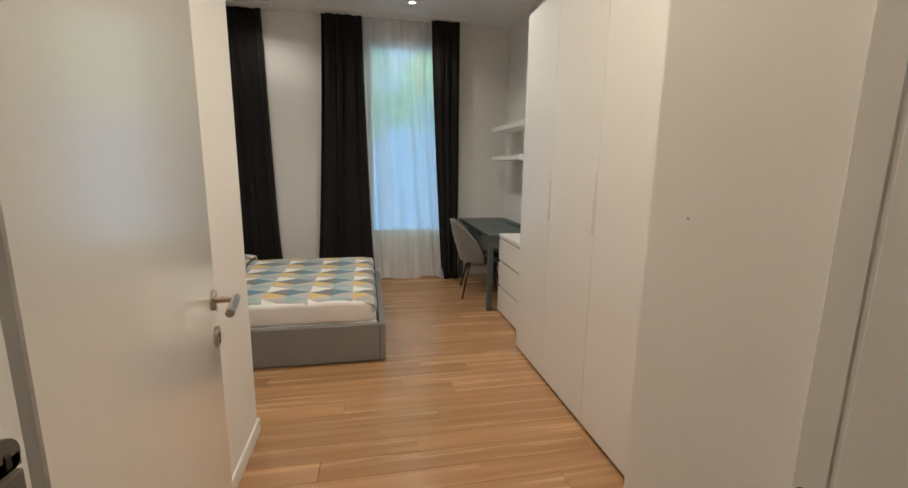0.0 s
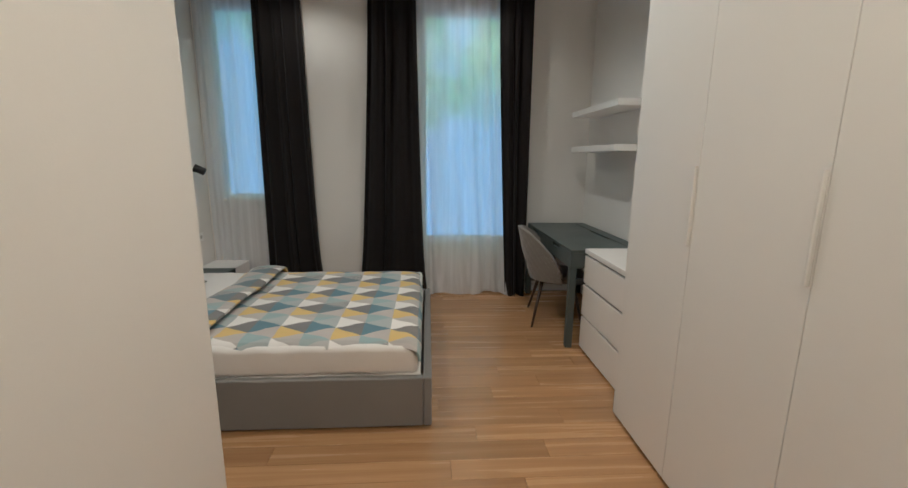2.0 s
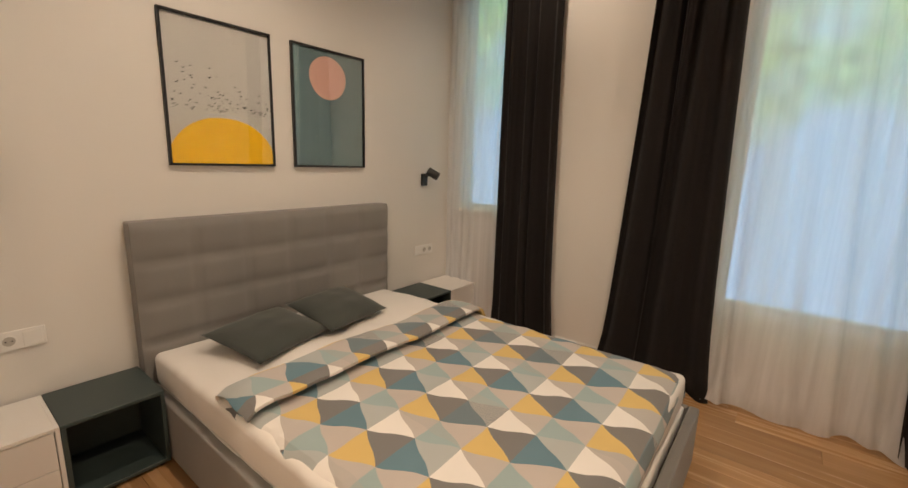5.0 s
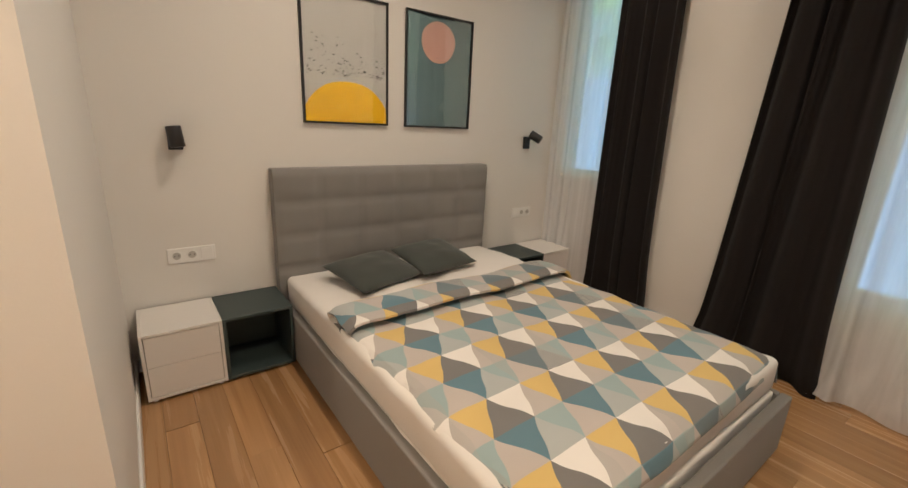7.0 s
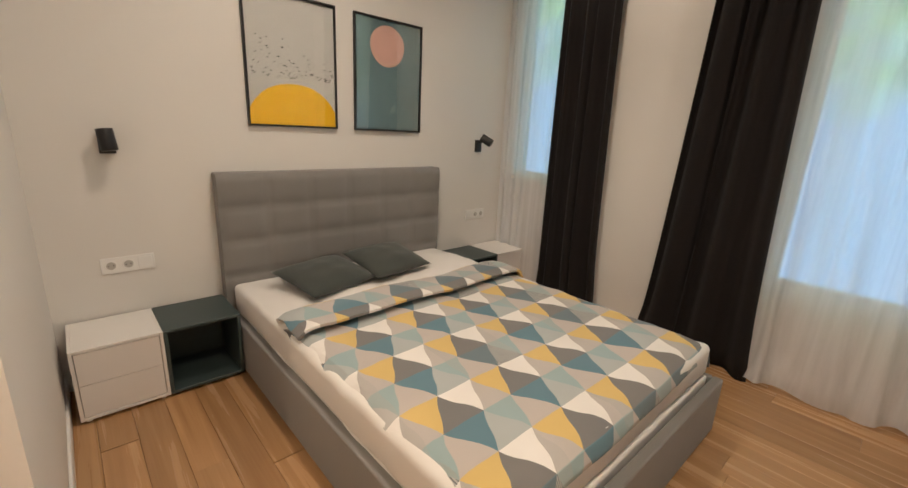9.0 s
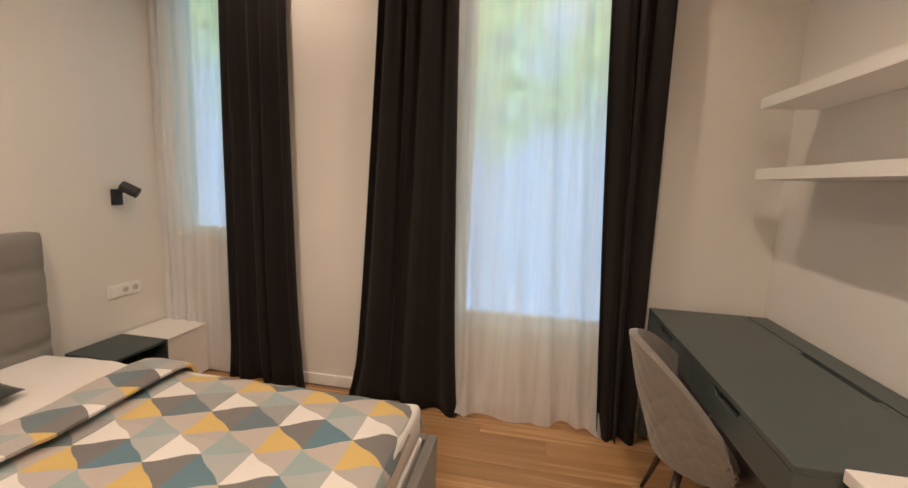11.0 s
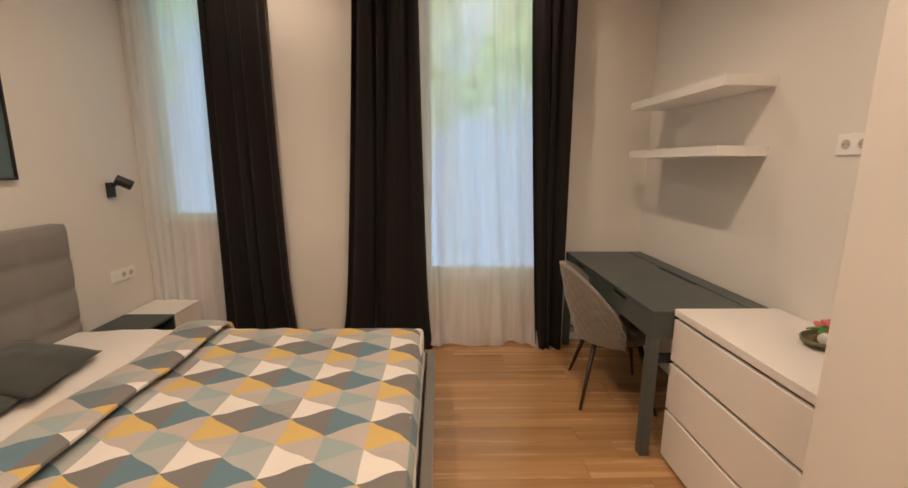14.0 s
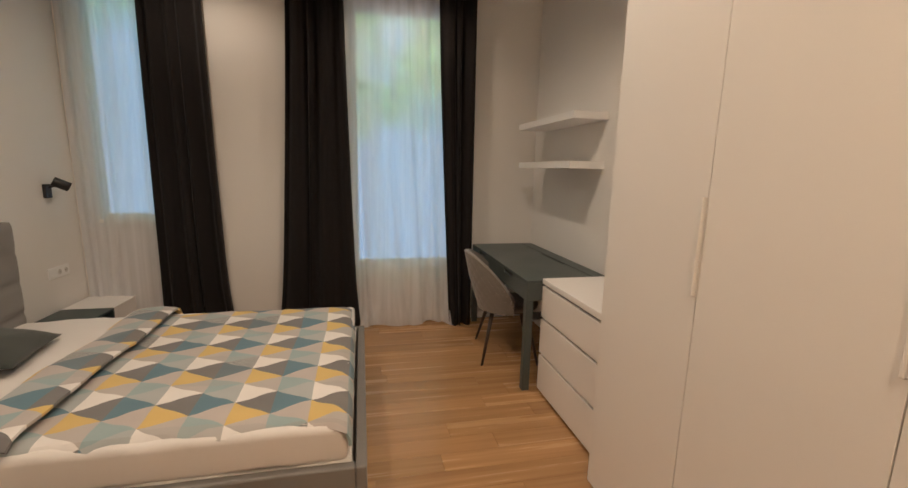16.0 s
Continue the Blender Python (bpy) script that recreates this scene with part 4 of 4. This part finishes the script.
def picture_sun():
    w, h = 0.548, 0.724
    p, t = picture_base(3.326, 1.342, w, h, "black-framed grey poster with half a yellow sun and birds")
    part("sheet", box(0.004, 0.010, t, w - t, t, h - t), M_BACK, p)
    pts = [(t, t)] + [(w - t, t)]
    for k in range(25):
        u = k / 24
        y = w - t - 0.002 - (w - 2 * t - 0.002) * u
        s = (y - w * 0.5) / (w * 0.52)
        z = t + 0.235 * max(0.0, 1 - abs(s) ** 2.3) ** 0.6
        pts.append((y, max(z, t + 0.002)))
    part("yellow_sun", flat_shape(pts, 0.0102), M_YELLOW, p, "yellow half disc")
    rnd = random.Random(11)
    ink = bmesh.new()
    for k in range(120):
        y = rnd.uniform(0.03, w - 0.03)
        z = 0.275 + abs(rnd.gauss(0, 0.10)) * (1.15 - 0.7 * y / w)
        if z > 0.54:
            continue
        s = rnd.uniform(0.004, 0.0125)
        a = rnd.uniform(-0.6, 0.6)
        own = flat_shape([(y - s, z + s * 0.4 * math.sin(a)), (y, z - s * 0.3), (y + s, z + s * 0.5), (y, z + s * 0.3)], 0.0104)
        merge(ink, own)
    tagged(part("birds", ink, M_INK, p, "flock of small dark birds"), kind="stuff")
    return p


def picture_moon():
    w, h = 0.546, 0.726
    p, t = picture_base(4.002, 1.340, w, h, "black-framed blue-grey poster with a pink disc")
    part("sheet", box(0.004, 0.010, t, w - t, t, h - t), M_TEALPRINT, p)
    pts = [(0.258 + 0.137 * math.cos(a) * (1 + 0.02 * math.sin(3 * a)), 0.555 + 0.130 * math.sin(a)) for a in [math.tau * k / 40 for k in range(40)]]
    part("pink_disc", flat_shape(pts, 0.0102), M_PINK, p, "muted pink disc")
    return p


for pic, w, h in ((picture_sun(), 0.548, 0.724), (picture_moon(), 0.546, 0.726)):
    g = part("glazing", box(0.0135, 0.0150, 0.012, w - 0.012, 0.012, h - 0.012), M_GLASS, pic, "glossy clear glazing")
    g.visible_shadow = False


# ---------------------------------------------------------------- wall lamps and sockets
def reading_lamp(y, z, aim, centre):
    s = thing("wall_reading_lamp", "small black swivelling reading lamp on the wall, off", "wall lamp", pose(XW, y, z), "bedside reading lamps")
    part("base_plate", box(0.0, 0.022, -0.032, 0.032, -0.055, 0.045, 0.004, segs=2), M_BLACK, s)
    part("switch", box(0.022, 0.026, -0.008, 0.008, -0.042, -0.026, 0.001), M_BLACK, s)
    v = Vector(aim).normalized()
    c = Vector(centre)
    part("arm", tube((0.02, 0, 0.02), c, 0.007, n=12), M_BLACK, s)
    a, b = c - v * 0.05, c + v * 0.05
    hd = tube(a, b, 0.034, 0.034, n=28, bevel=0.003)
    h = part("head", hd, M_BLACK, s, "short black cylinder head", True)
    part("lens", tube(b, b + v * 0.0015, 0.026, n=24), M_BLACK, s)


reading_lamp(2.678, 1.240, (0.12, 0.10, -1.0), (0.068, 0.0, 0.012))
reading_lamp(5.190, 1.252, (0.66, 0.40, -0.42), (0.092, 0.018, 0.045))


def socket_plate(m, count, blank, lead=0):
    """A row of round sockets; the plate lies in the local yz plane and faces +x."""
    s = thing("wall_socket", "white plastic wall socket plate with round outlets", "socket", m)
    w = 0.071 * (count + blank) + 0.012
    part("plate", box(0.0, 0.0085, -w / 2, w / 2, -0.041, 0.041, 0.003, segs=2), M_PLASTIC, s)
    for k in range(count):
        y = -w / 2 + 0.006 + 0.071 * (k + lead + 0.5)
        rb = tube((0.0075, y, 0), (0.0100, y, 0), 0.025, n=28, bevel=0.0008)
        rg = part("outlet", rb, M_PLASTIC, s, smooth=False)
        # flat grey disc, the shade of a recessed outlet put into its colour
        part("well", tube((0.0100, y, 0), (0.0104, y, 0), 0.0195, n=24), M_WELL_SHADE, s, "flat grey disc painted as the shade in the outlet")
        for dy in (-0.0095, 0.0095):
            part("hole", tube((0.0104, y + dy, 0), (0.0109, y + dy, 0), 0.0028, n=10), M_BLACK, s)
    for k in range(blank):
        y = -w / 2 + 0.006 + 0.071 * ((0 if lead else count) + k + 0.5)
        part("rocker", box(0.008, 0.0105, y - 0.030, y + 0.030, -0.030, 0.030, 0.0015), M_PLASTIC, s)


socket_plate(pose(XW, 2.690, 0.628), 2, 1)
socket_plate(pose(XW, 5.205, 0.648), 2, 1, 1)
socket_plate(pose(XE, 3.785, 1.532, 0, 0, 180), 2, 1)

# heating pipe in the corner behind the desk
pp = thing("heating_pipe", "thin grey heating pipe along the wall near the floor", "pipe")
part("pipe", tube((1.14, YN - 0.05, 0.14), (1.70, YN - 0.05, 0.14), 0.011, n=14), M_STEEL, pp, smooth=True)
for xx in (1.2, 1.6):
    part("bracket", tube((xx, YN - 0.05, 0.14), (xx, YN - 0.001, 0.14), 0.006, n=10), M_STEEL, pp)

# small mark on the passage wall
mk = thing("wall_hook", "tiny dark screw hole plug in the passage wall", "screw", pose(XQ, 0.925, 1.314))
part("plug", tube((0.0, 0, 0), (-0.002, 0, 0), 0.003, n=12, bevel=0.0005), M_PLUG, mk)

# ---------------------------------------------------------------- floor
floor = structure("floor", box(XW - 0.15, XE + 0.15, -2.05, YN + 0.20, -0.12, -0.004), M_GROUT, "warm oak-look plank floor with staggered joints", "floor")
PW, PL, ROW = 0.132, 1.35, 1.93                  # plank width and length, edge of the row with number 0
JOINTS = {0: -0.24, 1: 0.231, 2: 0.042, 3: 0.38, 4: -0.157, 5: 0.53, 6: 0.198, 7: 0.683, 8: 0.344, 9: 0.84, 11: 0.488, 13: 0.57, 17: 0.88, 18: 0.259}
rnd = random.Random(42)
shared = {}


def plank_mesh(length):
    key = round(length, 3)
    if key not in shared:
        shared[key] = mesh_of(box(0.0006, key - 0.0006, 0.0006, PW - 0.0006, -0.010, 0.003, 0.0007), "plank", M_PLANK)
    return shared[key]


for k in range(-29, 28):
    y = ROW + k * PW
    if y + PW > YN:
        break
    lo, hi = (XW, XE) if y + PW > YR else ((XP, XE) if y + PW > YD + 0.1 else (-1.10, 1.10))
    x = JOINTS.get(k, rnd.uniform(-0.6, 0.7)) - 3 * PL
    while x < hi:
        a, b = max(x, lo), min(x + PL, hi)
        if b - a > 0.03:
            pl = new("plank", plank_mesh(round(b - a, 2)))
            pl.location = (a, y, 0)
            pl.parent = floor
        x += PL
